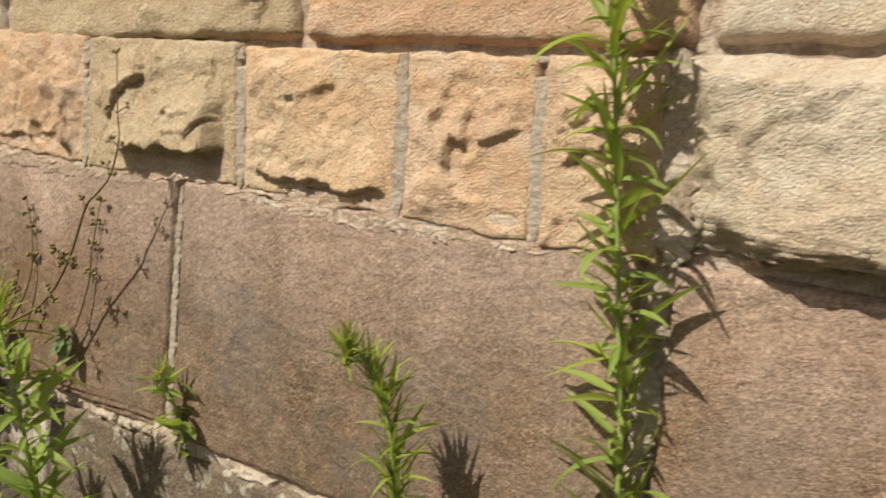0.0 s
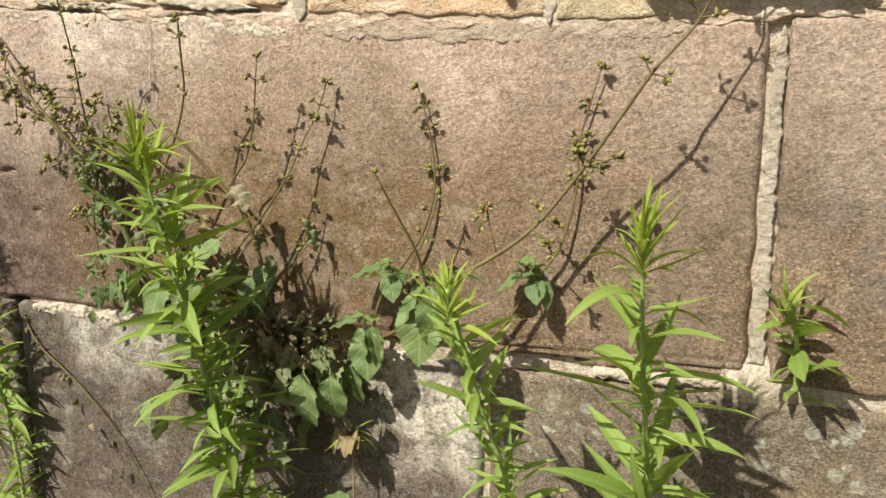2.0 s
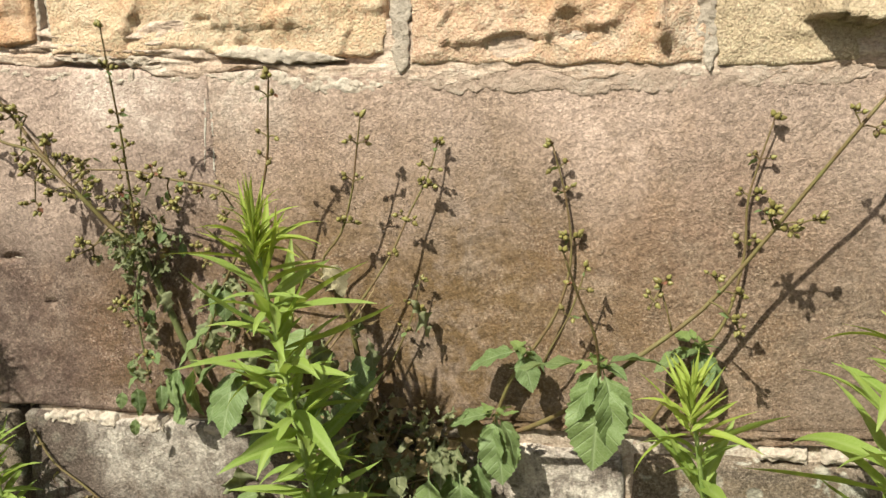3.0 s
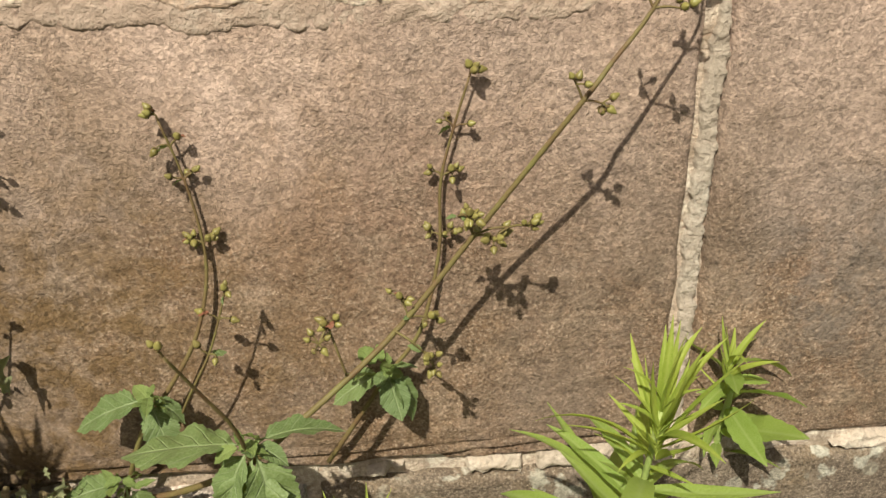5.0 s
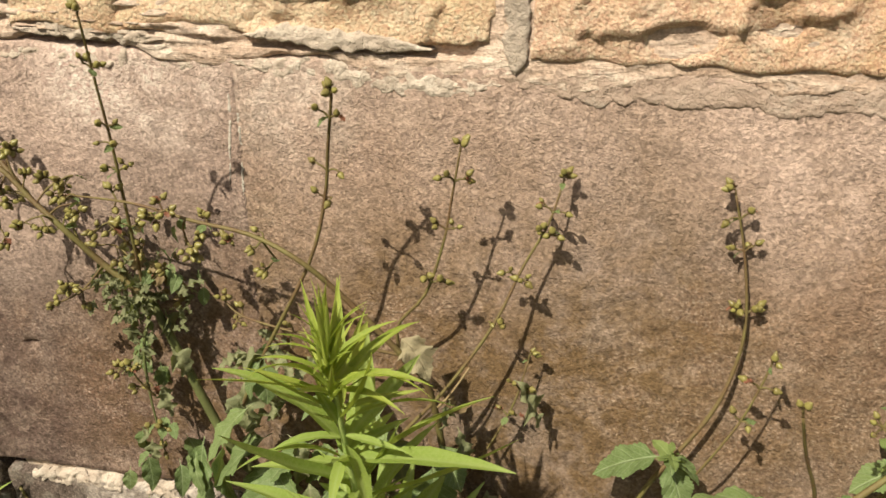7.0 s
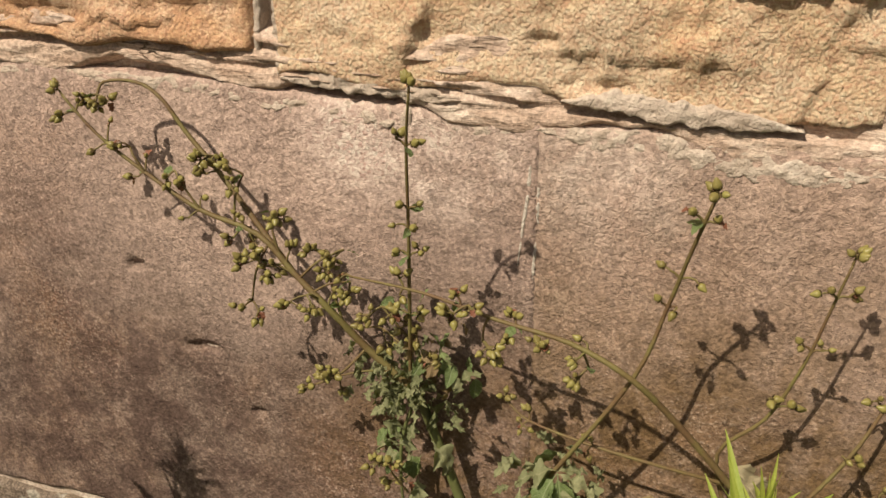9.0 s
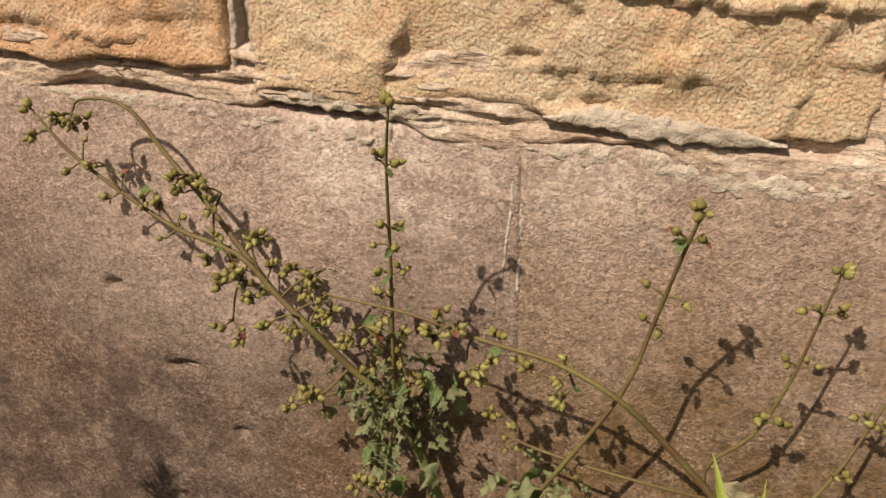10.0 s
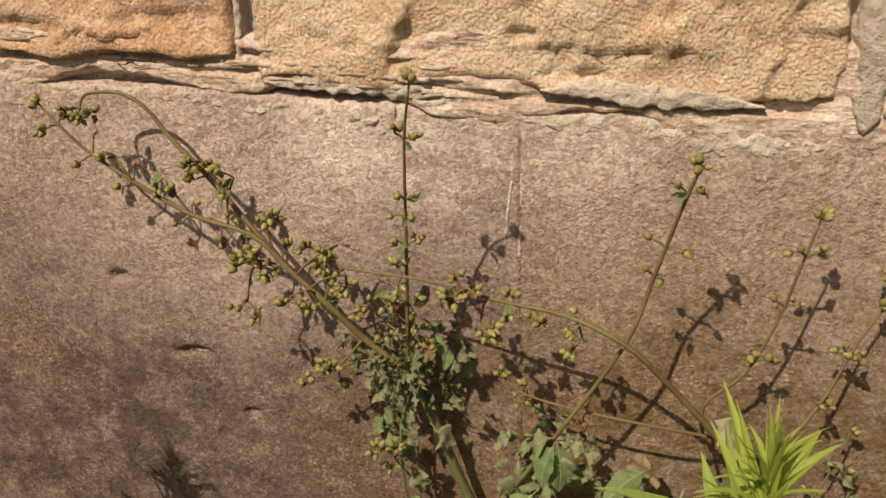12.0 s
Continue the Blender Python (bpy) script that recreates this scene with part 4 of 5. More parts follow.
def cyme(plant, at, out, rng, count, spread=0.016):
    """A forked stalk with round seed capsules at its ends."""
    bm = bmesh.new()
    fork = at + out * spread * rng.uniform(0.6, 0.9)
    tube(bm, [at, (at + fork) / 2 + Vector((0, 0, 0.001)), fork], [0.0009, 0.0008, 0.0007], 5)
    stalk = part("stalk", bm, FIG_STEM, plant)
    for i in range(count):
        way = (out * 0.5 + Vector((rng.uniform(-1, 1), rng.uniform(-1.0, 0.4), rng.uniform(-0.6, 1.0)))).normalized()
        far = 0.002 + spread * rng.uniform(0.05, 0.36)
        face = way.to_track_quat("Z", "Y").to_matrix().to_4x4()
        ped = new("pedicel", PEDICEL)
        ped.parent = stalk
        ped.matrix_basis = Matrix.Translation(fork) @ face @ Matrix.Diagonal((1, 1, far / 0.01, 1))
        ob = new("capsule", CAPSULE)
        ob.parent = stalk
        size = rng.uniform(0.50, 0.84)
        ob.matrix_basis = Matrix.Translation(fork + way * (far + 0.003 * size)) @ face @ Matrix.Scale(size, 4)
    if rng.random() < 0.35:
        set_leaf("bract", rng.choice(BROAD), stalk, at, rng.uniform(60, 300), rng.uniform(-20, 50), rng.uniform(-50, 50), rng.uniform(0.006, 0.014))
    if rng.random() < 0.28:
        ob = new("withered_flower", FADED)
        ob.parent = stalk
        ob.matrix_basis = Matrix.Translation(fork + out * 0.001) @ out.to_track_quat("Y", "Z").to_matrix().to_4x4() @ Matrix.Scale(rng.uniform(0.6, 1.0), 4)


def hanging(plant, start, at, count, seed, spread=0.015):
    """A side stalk from a stem to a tight bunch of capsules."""
    rng = random.Random(seed)
    start, at = Vector(start), Vector(at)
    bm = bmesh.new()
    tube(bm, [start, start.lerp(at, 0.5) + Vector((0, -0.004, 0.004)), at], [0.0011, 0.0009, 0.0008], 5)
    part("stem", bm, FIG_STEM, plant)
    for k in range(2):
        cyme(plant, at, Vector((rng.uniform(-1, 1), -0.5, rng.uniform(-0.8, 0.5))).normalized(), rng, count, spread)


def branch(plant, points, thick=0.0019, nodes=(), seed=0, tip=3, material=None, thin=0.0008, spread=0.009):
    """A thin stem of a figwort; nodes: (share of its length, capsules on each side)."""
    rng = random.Random(seed)
    bm = bmesh.new()
    n = len(points)
    fine = tube(bm, points, [thick + (thin - thick) * i / (n - 1) for i in range(n)], 7)
    part("stem", bm, material or FIG_STEM, plant)
    for share, count in nodes:
        k = min(len(fine) - 2, int(share * (len(fine) - 1)))
        way = (fine[k + 1] - fine[k]).normalized()
        side = way.cross(Vector((0.1, -1, 0.2))).normalized()
        for s in (-1, 1):
            out = (side * s + way * 0.55 + Vector((0, -0.35, 0)) * rng.uniform(-0.6, 1)).normalized()
            if count:
                cyme(plant, fine[k], out, rng, max(1, count + rng.choice((-2, -1, 0, 0))), spread * rng.uniform(0.8, 1.15))
    if tip:
        way = (fine[-1] - fine[-2]).normalized()
        cyme(plant, fine[-1], way, rng, tip + 1, 0.007)


def leaf_whorl(plant, at, meshes, specs, name="leaf"):
    for i, (heading, rise, size) in enumerate(specs):
        set_leaf(name, meshes[i % len(meshes)], plant, at, heading, rise, 10 * (i % 3 - 1), size)


# the large clump whose stems spread over the left block
left_fig = figwort("branching figwort with round green capsules and tattered leaves")
branch(left_fig, [(-1.83, -0.008, 0.475), (-1.862, -0.03, 0.53), (-1.884, -0.035, 0.585), (-1.900, -0.04, 0.637), (-1.917, -0.045, 0.689)], 0.0050, (), 1, 0, OLIVE_STEM, 0.0036)
branch(left_fig, [(-1.915, -0.045, 0.69), (-1.928, -0.05, 0.65), (-1.93, -0.05, 0.60), (-1.925, -0.05, 0.55)], 0.0018, ((0.6, 3), (0.85, 3)), 6, 3, OLIVE_STEM)
branch(left_fig, [(-1.917, -0.045, 0.689), (-1.954, -0.05, 0.723), (-1.979, -0.06, 0.757), (-2.004, -0.06, 0.781), (-2.032, -0.06, 0.809), (-2.078, -0.06, 0.823), (-2.122, -0.06, 0.848), (-2.161, -0.06, 0.875), (-2.187, -0.06, 0.903)], 0.0032, ((0.25, 2), (0.42, 3), (0.54, 3), (0.64, 1), (0.76, 1), (0.87, 2), (0.95, 3)), 2, 4, None, 0.0010, 0.012)
branch(left_fig, [(-2.004, -0.06, 0.781), (-2.038, -0.05, 0.814), (-2.069, -0.045, 0.849), (-2.097, -0.04, 0.876), (-2.115, -0.04, 0.9), (-2.135, -0.04, 0.911), (-2.16, -0.045, 0.911), (-2.164, -0.05, 0.9)], 0.0024, ((0.12, 3), (0.32, 4), (0.98, 4)), 3, 6, None, 0.0010, 0.012)
branch(left_fig, [(-1.922, -0.045, 0.686), (-1.911, -0.069, 0.785), (-1.906, -0.08, 0.833), (-1.898, -0.1, 0.893), (-1.888, -0.119, 0.929)], 0.0016, ((0.2, 4), (0.4, 3), (0.52, 2), (0.62, 1), (0.8, 2)), 4, 5)
branch(left_fig, [(-1.954, -0.05, 0.723), (-1.975, -0.055, 0.70), (-1.995, -0.06, 0.69)], 0.0012, ((0.6, 3),), 5, 4)
for i, (h, r, s) in enumerate(((70, -30, 0.035), (150, -55, 0.04), (250, -20, 0.035), (120, 10, 0.03), (190, -80, 0.045), (280, -45, 0.035))):
    set_leaf("leaf", RAGGED[i % 3], left_fig, (-1.918 + 0.012 * (i % 3 - 1), -0.045, 0.685 - 0.018 * (i % 5)), h, r, 12 * (i % 3 - 1), s)

hanging(left_fig, (-1.935, -0.047, 0.705), (-1.972, -0.06, 0.702), 6, 301)
hanging(left_fig, (-1.919, -0.05, 0.735), (-1.936, -0.06, 0.764), 5, 302)
hanging(left_fig, (-1.925, -0.05, 0.60), (-1.937, -0.06, 0.628), 6, 303)
hanging(left_fig, (-1.985, -0.06, 0.763), (-1.990, -0.07, 0.770), 6, 304)
hanging(left_fig, (-2.004, -0.06, 0.781), (-2.03, -0.06, 0.789), 6, 305)
hanging(left_fig, (-2.025, -0.06, 0.80), (-2.045, -0.055, 0.752), 3, 306)
hanging(left_fig, (-1.970, -0.055, 0.745), (-1.985, -0.045, 0.792), 6, 307)
hanging(left_fig, (-2.000, -0.06, 0.778), (-1.968, -0.05, 0.800), 6, 309)
hanging(left_fig, (-1.990, -0.06, 0.768), (-1.962, -0.055, 0.778), 5, 310)
hanging(left_fig, (-2.05, -0.06, 0.815), (-2.045, -0.05, 0.850), 5, 308)
hanging(left_fig, (-2.015, -0.058, 0.790), (-2.022, -0.055, 0.825), 5, 351, 0.012)
hanging(left_fig, (-2.040, -0.055, 0.812), (-2.035, -0.060, 0.802), 4, 352, 0.012)
hanging(left_fig, (-2.069, -0.045, 0.849), (-2.068, -0.050, 0.862), 4, 353, 0.012)
hanging(left_fig, (-2.078, -0.060, 0.823), (-2.100, -0.055, 0.850), 4, 354, 0.012)
hanging(left_fig, (-2.122, -0.060, 0.848), (-2.134, -0.058, 0.866), 2, 355, 0.010)
rng = random.Random(71)
for i in range(75):
    at = (rng.gauss(-1.928, 0.021), rng.uniform(-0.060, -0.032), rng.gauss(0.698, 0.012))
    set_leaf("leaf", rng.choice(RAGGED), left_fig, at, rng.uniform(60, 300), rng.uniform(-70, 45), rng.uniform(-80, 80), rng.uniform(0.010, 0.026))
for i in range(14):
    at = (rng.gauss(-1.936, 0.014), rng.uniform(-0.030, -0.014), rng.uniform(0.60, 0.685))
    set_leaf("leaf", rng.choice(BROAD + RAGGED[:1]), left_fig, at, rng.uniform(60, 300), rng.uniform(-85, -50), rng.uniform(-80, 80), rng.uniform(0.014, 0.028))
for at, n, seed in (((-1.915, -0.046, 0.742), 4, 341), ((-1.898, -0.042, 0.718), 3, 342), ((-1.943, -0.044, 0.738), 3, 343)):
    hanging(left_fig, (-1.917, -0.05, at[2] - 0.015), at, n, seed, 0.014)
for i in range(22):
    at = (rng.uniform(-1.94, -1.885), rng.uniform(-0.052, -0.028), rng.uniform(0.69, 0.75))
    set_leaf("leaf", rng.choice(RAGGED + CRISP), left_fig, at, rng.uniform(60, 300), rng.uniform(-80, 10), rng.uniform(-70, 70), rng.uniform(0.010, 0.022))
for i in range(16):
    at = (rng.gauss(-1.912, 0.014), rng.uniform(-0.045, -0.02), rng.uniform(0.70, 0.765))
    set_leaf("leaf", rng.choice(BROAD), left_fig, at, rng.uniform(100, 300), rng.uniform(-80, 10), rng.uniform(-60, 60), rng.uniform(0.012, 0.024))
for i in range(16):
    at = (rng.uniform(-1.97, -1.89), rng.uniform(-0.06, -0.02), rng.uniform(0.49, 0.58))
    set_leaf("leaf", rng.choice(RAGGED + BROAD), left_fig, at, rng.uniform(90, 270), rng.uniform(-80, -10), rng.uniform(-50, 50), rng.uniform(0.018, 0.04))

# arching stems that rise behind the tallest weed
arch_fig = figwort("arching figwort stems with hanging capsules and dried leaves")
branch(arch_fig, [(-1.66, -0.03, 0.46), (-1.665, -0.04, 0.56), (-1.672, -0.06, 0.64), (-1.695, -0.07, 0.678), (-1.73, -0.08, 0.722), (-1.757, -0.093, 0.754), (-1.795, -0.09, 0.771), (-1.844, -0.085, 0.778), (-1.896, -0.08, 0.788), (-1.954, -0.07, 0.789)], 0.0034, ((0.66, 3), (0.76, 5), (0.85, 5), (0.93, 3)), 11, 2)
branch(arch_fig, [(-1.85, -0.05, 0.58), (-1.806, -0.07, 0.66), (-1.757, -0.076, 0.745), (-1.74, -0.076, 0.797), (-1.729, -0.09, 0.84), (-1.719, -0.103, 0.876)], 0.0018, ((0.6, 1), (0.72, 2), (0.9, 1)), 12, 3, None, 0.0011)
branch(arch_fig, [(-1.69, -0.04, 0.63), (-1.7, -0.045, 0.68), (-1.674, -0.05, 0.715), (-1.657, -0.055, 0.76), (-1.648, -0.06, 0.80), (-1.641, -0.064, 0.832)], 0.0016, ((0.45, 3), (0.65, 3), (0.85, 2)), 13, 4)
branch(arch_fig, [(-1.69, -0.05, 0.66), (-1.735, -0.06, 0.672), (-1.782, -0.06, 0.679), (-1.828, -0.055, 0.687), (-1.845, -0.05, 0.697)], 0.0014, ((0.5, 2), (0.75, 3)), 14, 3)
branch(arch_fig, [(-1.72, -0.05, 0.52), (-1.705, -0.06, 0.579), (-1.659, -0.055, 0.636), (-1.622, -0.045, 0.69), (-1.6, -0.035, 0.737), (-1.582, -0.03, 0.77), (-1.572, -0.025, 0.801)], 0.0018, ((0.5, 3), (0.66, 4), (0.8, 3), (0.9, 2)), 15, 4)
branch(arch_fig, [(-1.649, -0.03, 0.535), (-1.622, -0.03, 0.584), (-1.606, -0.03, 0.619), (-1.596, -0.03, 0.655)], 0.0011, ((0.5, 1), (0.75, 2)), 16, 3)
for at, h, r, s, m in (((-1.74, -0.05, 0.64), 160, -60, 0.05, CRISP[0]), ((-1.70, -0.06, 0.60), 200, -70, 0.055, RAGGED[0]), ((-1.65, -0.05, 0.60), 230, -65, 0.05, RAGGED[1]),
                       ((-1.77, -0.06, 0.58), 120, -20, 0.055, BROAD[0]), ((-1.75, -0.07, 0.56), 200, -35, 0.06, BROAD[1]), ((-1.80, -0.05, 0.60), 90, -10, 0.05, RAGGED[1]), ((-1.82, -0.05, 0.55), 140, -50, 0.06, BROAD[2]),
                       ((-1.78, -0.05, 0.50), 170, -60, 0.06, BROAD[0]), ((-1.73, -0.06, 0.50), 220, -60, 0.055, RAGGED[2])):
    set_leaf("leaf", m, arch_fig, at, h, r, 0, s)

rng = random.Random(77)
for i in range(54):
    at = (rng.uniform(-1.84, -1.60), rng.uniform(-0.085, -0.025), rng.uniform(0.36, 0.64))
    set_leaf("leaf", rng.choice(BROAD + RAGGED + RAGGED), arch_fig, at, rng.uniform(95, 265), rng.uniform(-80, -15), rng.uniform(-30, 30), rng.uniform(0.04, 0.075))
for i in range(26):
    at = (rng.uniform(-1.72, -1.54), rng.uniform(-0.06, -0.02), rng.uniform(0.44, 0.53))
    set_leaf("dead_leaf", rng.choice(CRISP), arch_fig, at, rng.uniform(60, 300), rng.uniform(-80, 20), rng.uniform(-60, 60), rng.uniform(0.02, 0.045), "curled brown dead leaf")
for i in range(16):
    x, z = rng.uniform(-1.73, -1.56), rng.uniform(0.45, 0.53)
    branch(arch_fig, [(x, -0.005, z - 0.02), (x + rng.uniform(-0.03, 0.03), -0.05, z), (x + rng.uniform(-0.07, 0.07), rng.uniform(-0.08, -0.03), z + rng.uniform(-0.06, 0.07))], 0.0016, (), 90 + i, 0, DRY_STEM, 0.0006)

hanging(arch_fig, (-1.850, -0.085, 0.779), (-1.857, -0.075, 0.756), 6, 311)
hanging(arch_fig, (-1.860, -0.085, 0.780), (-1.864, -0.085, 0.786), 4, 312)
hanging(arch_fig, (-1.82, -0.087, 0.775), (-1.815, -0.08, 0.758), 5, 313)
hanging(arch_fig, (-1.79, -0.088, 0.770), (-1.786, -0.07, 0.745), 4, 314)
set_leaf("dead_leaf", PARCHED, arch_fig, (-1.692, -0.058, 0.680), 245, -30, 10, 0.040, "flat straw-coloured dead leaf")

for at, h, r, size, m in (((-1.562, -0.06, 0.478), 185, -78, 0.085, BROAD[3]), ((-1.532, -0.055, 0.475), 170, -80, 0.075, BROAD[3]), ((-1.60, -0.04, 0.495), 95, 10, 0.05, BROAD[1]), ((-1.64, -0.05, 0.47), 200, -75, 0.07, RAGGED[1]), ((-1.545, -0.07, 0.492), 140, -30, 0.04, RAGGED[0]), ((-1.52, -0.06, 0.49), 215, -60, 0.045, BROAD[1])):
    set_leaf("leaf", m, arch_fig, at, h, r, 5, size)
for i in range(44):
    at = (rng.gauss(-1.655, 0.032), rng.uniform(-0.10, -0.03), rng.gauss(0.50, 0.016))
    set_leaf("dead_leaf", rng.choice(CRISP), arch_fig, at, rng.uniform(60, 300), rng.uniform(-60, 30), rng.uniform(-60, 60), rng.uniform(0.014, 0.032))
for i in range(56):
    at = (rng.gauss(-1.635, 0.045), rng.uniform(-0.10, -0.02), rng.uniform(0.44, 0.535))
    set_leaf("dead_leaf", rng.choice(CRISP + RAGGED), arch_fig, at, rng.uniform(0, 360), rng.uniform(-80, 60), rng.uniform(-80, 80), rng.uniform(0.012, 0.028))
for at, h, r, size, m in (((-1.575, -0.10, 0.478), 182, -76, 0.095, BROAD[3]), ((-1.545, -0.09, 0.470), 200, -72, 0.080, BROAD[1]), ((-1.615, -0.09, 0.462), 170, -80, 0.080, RAGGED[1]), ((-1.60, -0.085, 0.44), 190, -82, 0.075, RAGGED[0])):
    set_leaf("leaf", m, arch_fig, at, h, r, 8, size)
for i in range(22):
    at = (rng.uniform(-1.73, -1.53), rng.uniform(-0.10, -0.04), rng.uniform(0.455, 0.520))
    set_leaf("leaf", rng.choice(RAGGED + RAGGED + CRISP[:1] + BROAD[:1]), arch_fig, at, rng.uniform(80, 280), rng.uniform(-70, 40), rng.uniform(-70, 70), rng.uniform(0.016, 0.036))
for i in range(44):
    at = (rng.uniform(-1.72, -1.56), rng.uniform(-0.075, -0.03), rng.uniform(0.465, 0.555) - 0.2 * max(0.0, rng.uniform(-0.3, 0.2)))
    set_leaf("leaf", rng.choice(RAGGED + CRISP), arch_fig, at, rng.uniform(70, 290), rng.uniform(-60, 40), rng.uniform(-70, 70), rng.uniform(0.012, 0.026))
branch(arch_fig, [(-1.72, -0.04, 0.555), (-1.705, -0.05, 0.575), (-1.682, -0.052, 0.602), (-1.658, -0.055, 0.628), (-1.640, -0.05, 0.655)], 0.0013, (), 330, 0, DRY_STEM, 0.0008)
for i, (h, r, size) in enumerate(((200, -70, 0.030), (240, -80, 0.036), (120, -60, 0.020), (280, -30, 0.018), (160, -85, 0.028))):
    set_leaf("dead_leaf", (RAGGED + CRISP)[i], arch_fig, (-1.657, -0.055, 0.628), h, r, 20 * i - 40, size)
set_leaf("dead_leaf", PARCHED, arch_fig, (-1.70, -0.10, 0.492), 265, 20, 60, 0.040, "rolled straw-brown dead leaf")

leaf_whorl(arch_fig, Vector((-1.803, -0.075, 0.662)), RAGGED + BROAD[:2], ((95, 5, 0.040), (255, 0, 0.036), (180, -45, 0.045), (210, -60, 0.04), (140, -35, 0.04), (300, 20, 0.028)))
rng = random.Random(79)
for i in range(26):
    at = (rng.uniform(-1.85, -1.775), rng.uniform(-0.075, -0.03), rng.uniform(0.60, 0.665))
    set_leaf("leaf", rng.choice(RAGGED + BROAD[:1]), arch_fig, at, rng.uniform(80, 280), rng.uniform(-70, 20), rng.uniform(-60, 60), rng.uniform(0.014, 0.03))

for at, h, r, s, m in (((-1.815, -0.05, 0.575), 110, -25, 0.075, BROAD[0]), ((-1.80, -0.06, 0.57), 165, -55, 0.085, BROAD[2]), ((-1.86, -0.05, 0.565), 100, -60, 0.07, BROAD[1]), ((-1.885, -0.045, 0.56), 150, -70, 0.06, BROAD[2]), ((-1.67, -0.06, 0.575), 195, -75, 0.07, BROAD[0]), ((-1.735, -0.06, 0.635), 130, 0, 0.05, BROAD[3])):
    set_leaf("leaf", m, arch_fig, at, h, r, 0, s)

# two slender fruiting shoots close to the wall
mid_fig = figwort("slender upright figwort shoot with small capsules")
branch(mid_fig, [(-1.53, -0.02, 0.47), (-1.50, -0.035, 0.55), (-1.476, -0.03, 0.585), (-1.451, -0.025, 0.624), (-1.437, -0.02, 0.666), (-1.434, -0.018, 0.703), (-1.44, -0.018, 0.752), (-1.45, -0.022, 0.796)], 0.0024, ((0.72, 5), (0.88, 4), (0.95, 2)), 21, 4)
branch(mid_fig, [(-1.47, -0.04, 0.56), (-1.454, -0.05, 0.594), (-1.435, -0.05, 0.629), (-1.424, -0.05, 0.658), (-1.418, -0.05, 0.677)], 0.0011, ((0.55, 1), (0.75, 1)), 22, 2)
leaf_whorl(mid_fig, Vector((-1.485, -0.045, 0.590)), BROAD, ((95, -5, 0.062), (255, -5, 0.034), (215, -50, 0.045), (190, 20, 0.026)))

long_fig = figwort("long leaning figwort stem with paired capsule clusters and toothed leaves")
branch(long_fig, [(-1.66, -0.004, 0.478), (-1.601, -0.02, 0.472), (-1.498, -0.05, 0.5), (-1.422, -0.09, 0.553), (-1.386, -0.11, 0.593), (-1.307, -0.075, 0.647), (-1.245, -0.07, 0.723), (-1.18, -0.085, 0.816), (-1.162, -0.08, 0.838), (-1.138, -0.075, 0.868), (-1.114, -0.08, 0.922), (-1.113, -0.085, 0.957), (-1.113, -0.09, 1.034)], 0.0032, ((0.44, 6), (0.50, 6), (0.60, 4), (0.75, 3), (0.83, 3), (0.92, 3)), 31, 3, None, 0.0007, 0.020)
branch(long_fig, [(-1.36, -0.02, 0.50), (-1.33, -0.025, 0.55), (-1.308, -0.025, 0.585), (-1.281, -0.025, 0.624), (-1.265, -0.02, 0.686), (-1.263, -0.018, 0.737), (-1.256, -0.018, 0.77), (-1.242, -0.02, 0.817)], 0.0022, ((0.62, 4), (0.78, 4), (0.9, 2)), 32, 4)
branch(long_fig, [(-1.40, -0.12, 0.58), (-1.401, -0.15, 0.637), (-1.414, -0.17, 0.681), (-1.423, -0.19, 0.718)], 0.0016, ((0.75, 0),), 33, 1, None, 0.0009)
hanging(long_fig, (-1.335, -0.088, 0.630), (-1.345, -0.085, 0.668), 6, 321, 0.017)
hanging(long_fig, (-1.245, -0.07, 0.723), (-1.222, -0.075, 0.730), 6, 322, 0.017)
hanging(long_fig, (-1.245, -0.07, 0.723), (-1.256, -0.08, 0.742), 5, 323, 0.015)
hanging(long_fig, (-1.300, -0.075, 0.655), (-1.281, -0.08, 0.640), 5, 324, 0.014)
leaf_whorl(long_fig, Vector((-1.398, -0.125, 0.605)), BROAD, ((172, -62, 0.100), (215, -48, 0.085), (84, 3, 0.088), (288, 18, 0.065), (128, -42, 0.06), (240, 10, 0.03), (190, 25, 0.022)))
leaf_whorl(long_fig, Vector((-1.308, -0.032, 0.594)), BROAD, ((102, -12, 0.050), (238, -30, 0.048), (200, -40, 0.040), (275, 25, 0.025), (160, 15, 0.022)))
leaf_whorl(long_fig, Vector((-1.51, -0.06, 0.525)), BROAD, ((95, 0, 0.055), (150, -60, 0.07), (200, -70, 0.075), (240, -40, 0.06)))
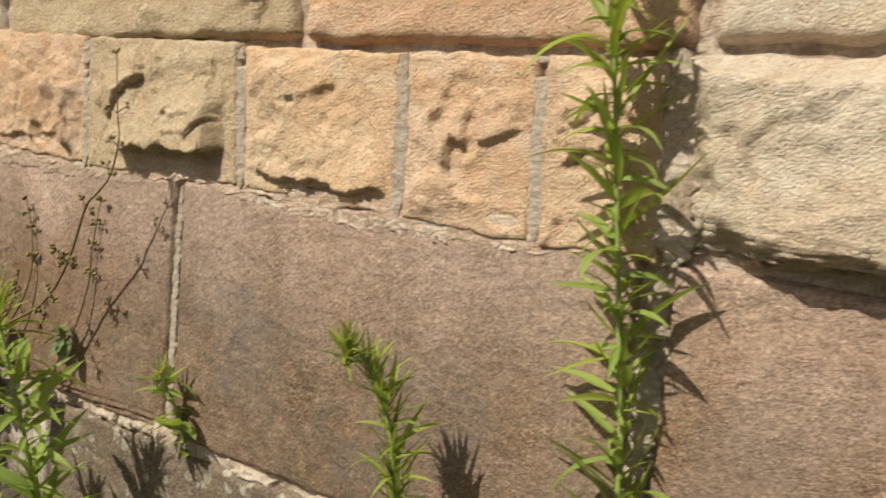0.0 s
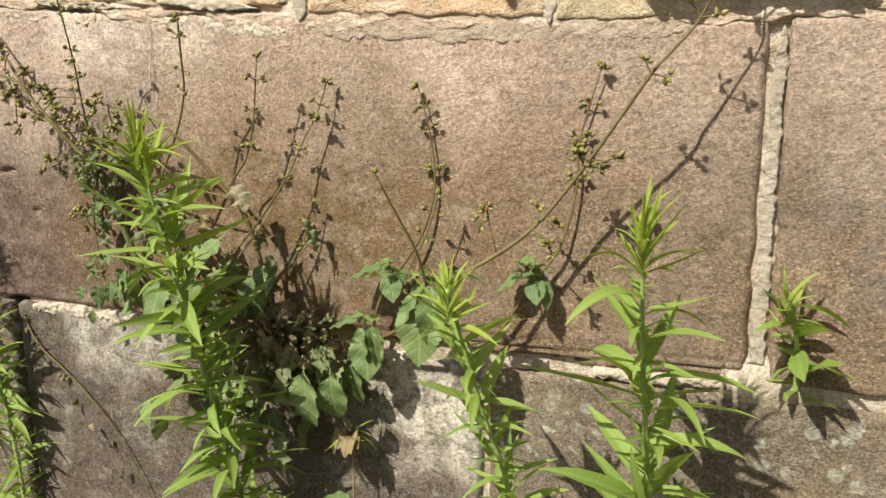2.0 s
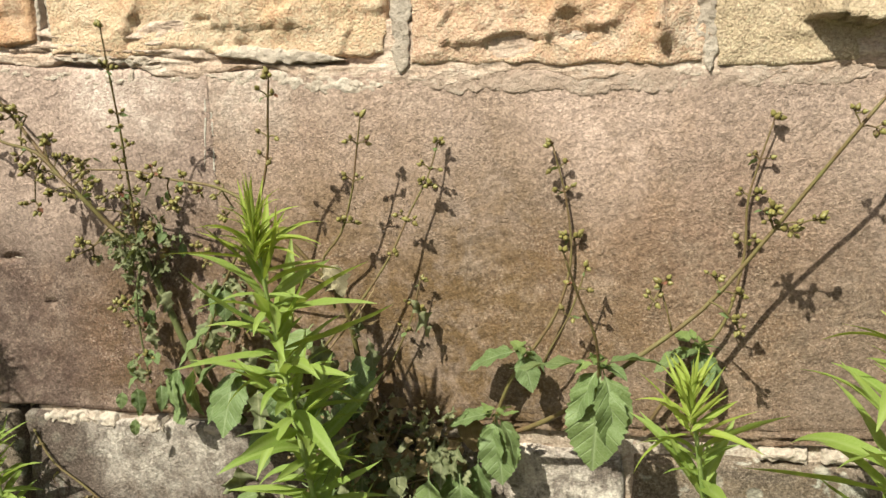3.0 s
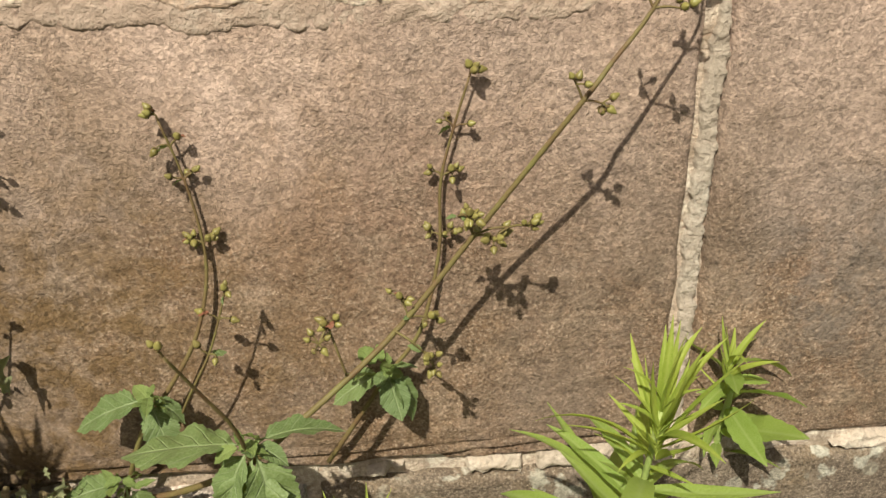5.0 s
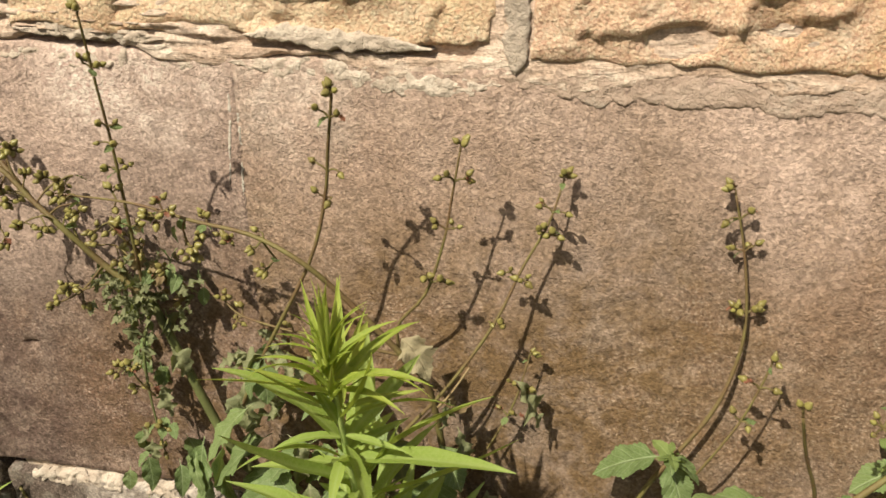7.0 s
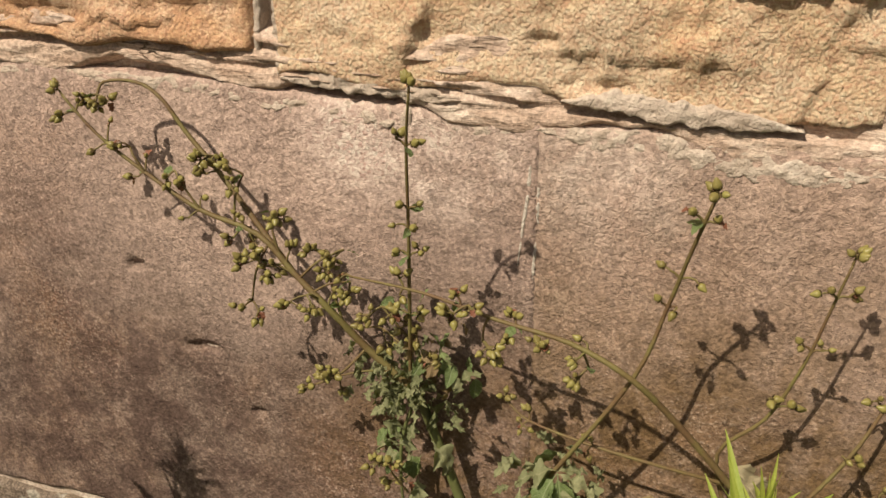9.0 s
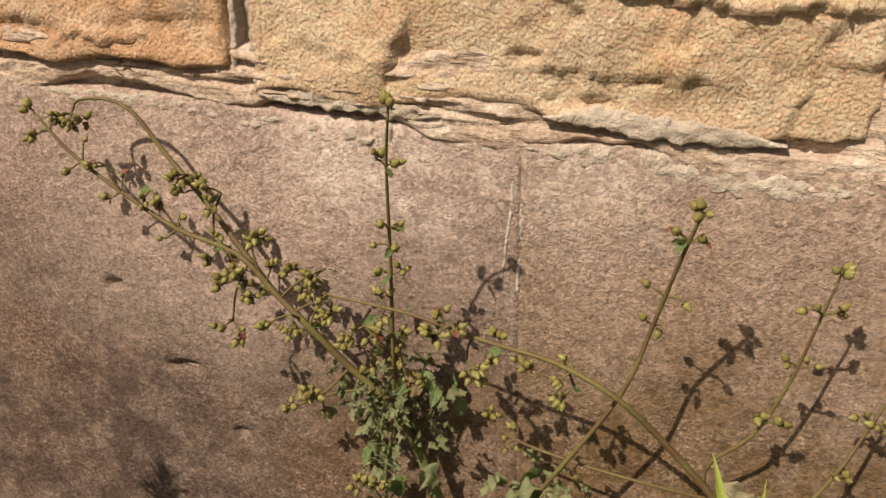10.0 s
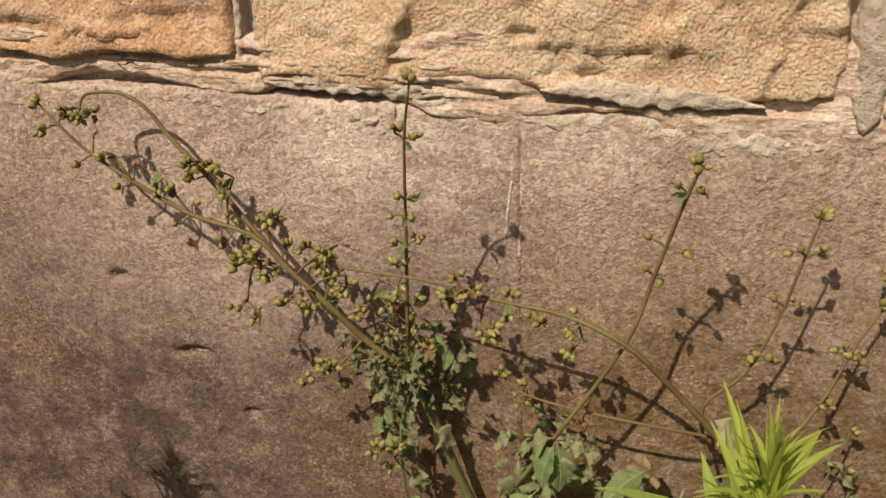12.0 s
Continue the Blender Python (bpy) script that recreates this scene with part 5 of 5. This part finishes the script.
leaf_whorl(long_fig, Vector((-1.57, -0.05, 0.49)), RAGGED, ((110, -20, 0.06), (160, -75, 0.08), (200, -80, 0.085), (230, -65, 0.07), (180, -40, 0.06)))

rng = random.Random(88)
for at in ((-1.398, -0.125, 0.605), (-1.308, -0.034, 0.594), (-1.485, -0.047, 0.590), (-1.51, -0.06, 0.525)):
    plant = mid_fig if at[0] == -1.485 else long_fig
    for i in range(9):
        set_leaf("young_leaf", rng.choice(AXIL), plant, Vector(at) + Vector((rng.uniform(-0.008, 0.008), rng.uniform(-0.008, 0.0), rng.uniform(-0.004, 0.01))), i * 137.5, rng.uniform(-10, 55), rng.uniform(-40, 40), rng.uniform(0.010, 0.024))

# ---------------------------------------------------------------- small dry stalks
dry = tagged(new("dry_flower_stalk"), "thin dry stalk with a faded flower head and two leaves", "plant")
branch(dry, [(-1.545, -0.04, -0.31), (-1.545, -0.04, 0.0), (-1.543, -0.05, 0.216), (-1.541, -0.05, 0.30), (-1.54, -0.05, 0.372)], 0.0018, (), 201, 0, DRY_STEM, 0.0010)
rng = random.Random(202)
for i in range(14):
    set_leaf("bract", rng.choice(TENDER + CRISP), dry, (-1.54, -0.05, 0.368 + rng.uniform(-0.006, 0.006)), i * 137.5, rng.uniform(-20, 45), 0, rng.uniform(0.026, 0.048), "faded straw-coloured bract" if i == 0 else "")
leaf_whorl(dry, Vector((-1.543, -0.05, 0.262)), BROAD, ((80, 10, 0.062), (275, 15, 0.062), (190, -10, 0.045), (140, 5, 0.04)))

twig = tagged(new("dry_twig"), "thin dead twig hanging against the wall", "twig")
branch(twig, [(-2.13, -0.012, 0.45), (-2.099, -0.02, 0.409), (-2.047, -0.022, 0.373), (-1.978, -0.02, 0.306), (-1.93, -0.02, 0.236), (-1.90, -0.02, 0.17)], 0.0015, (), 203, 0, FIG_STEM, 0.0010)
for i in range(7):
    t = i / 7
    set_leaf("shred", CRISP[i % 3], twig, (-2.12 + 0.2 * t, -0.022, 0.43 - 0.24 * t), 137 * i, 30 - 20 * (i % 4), 40 * (i % 3), 0.018)
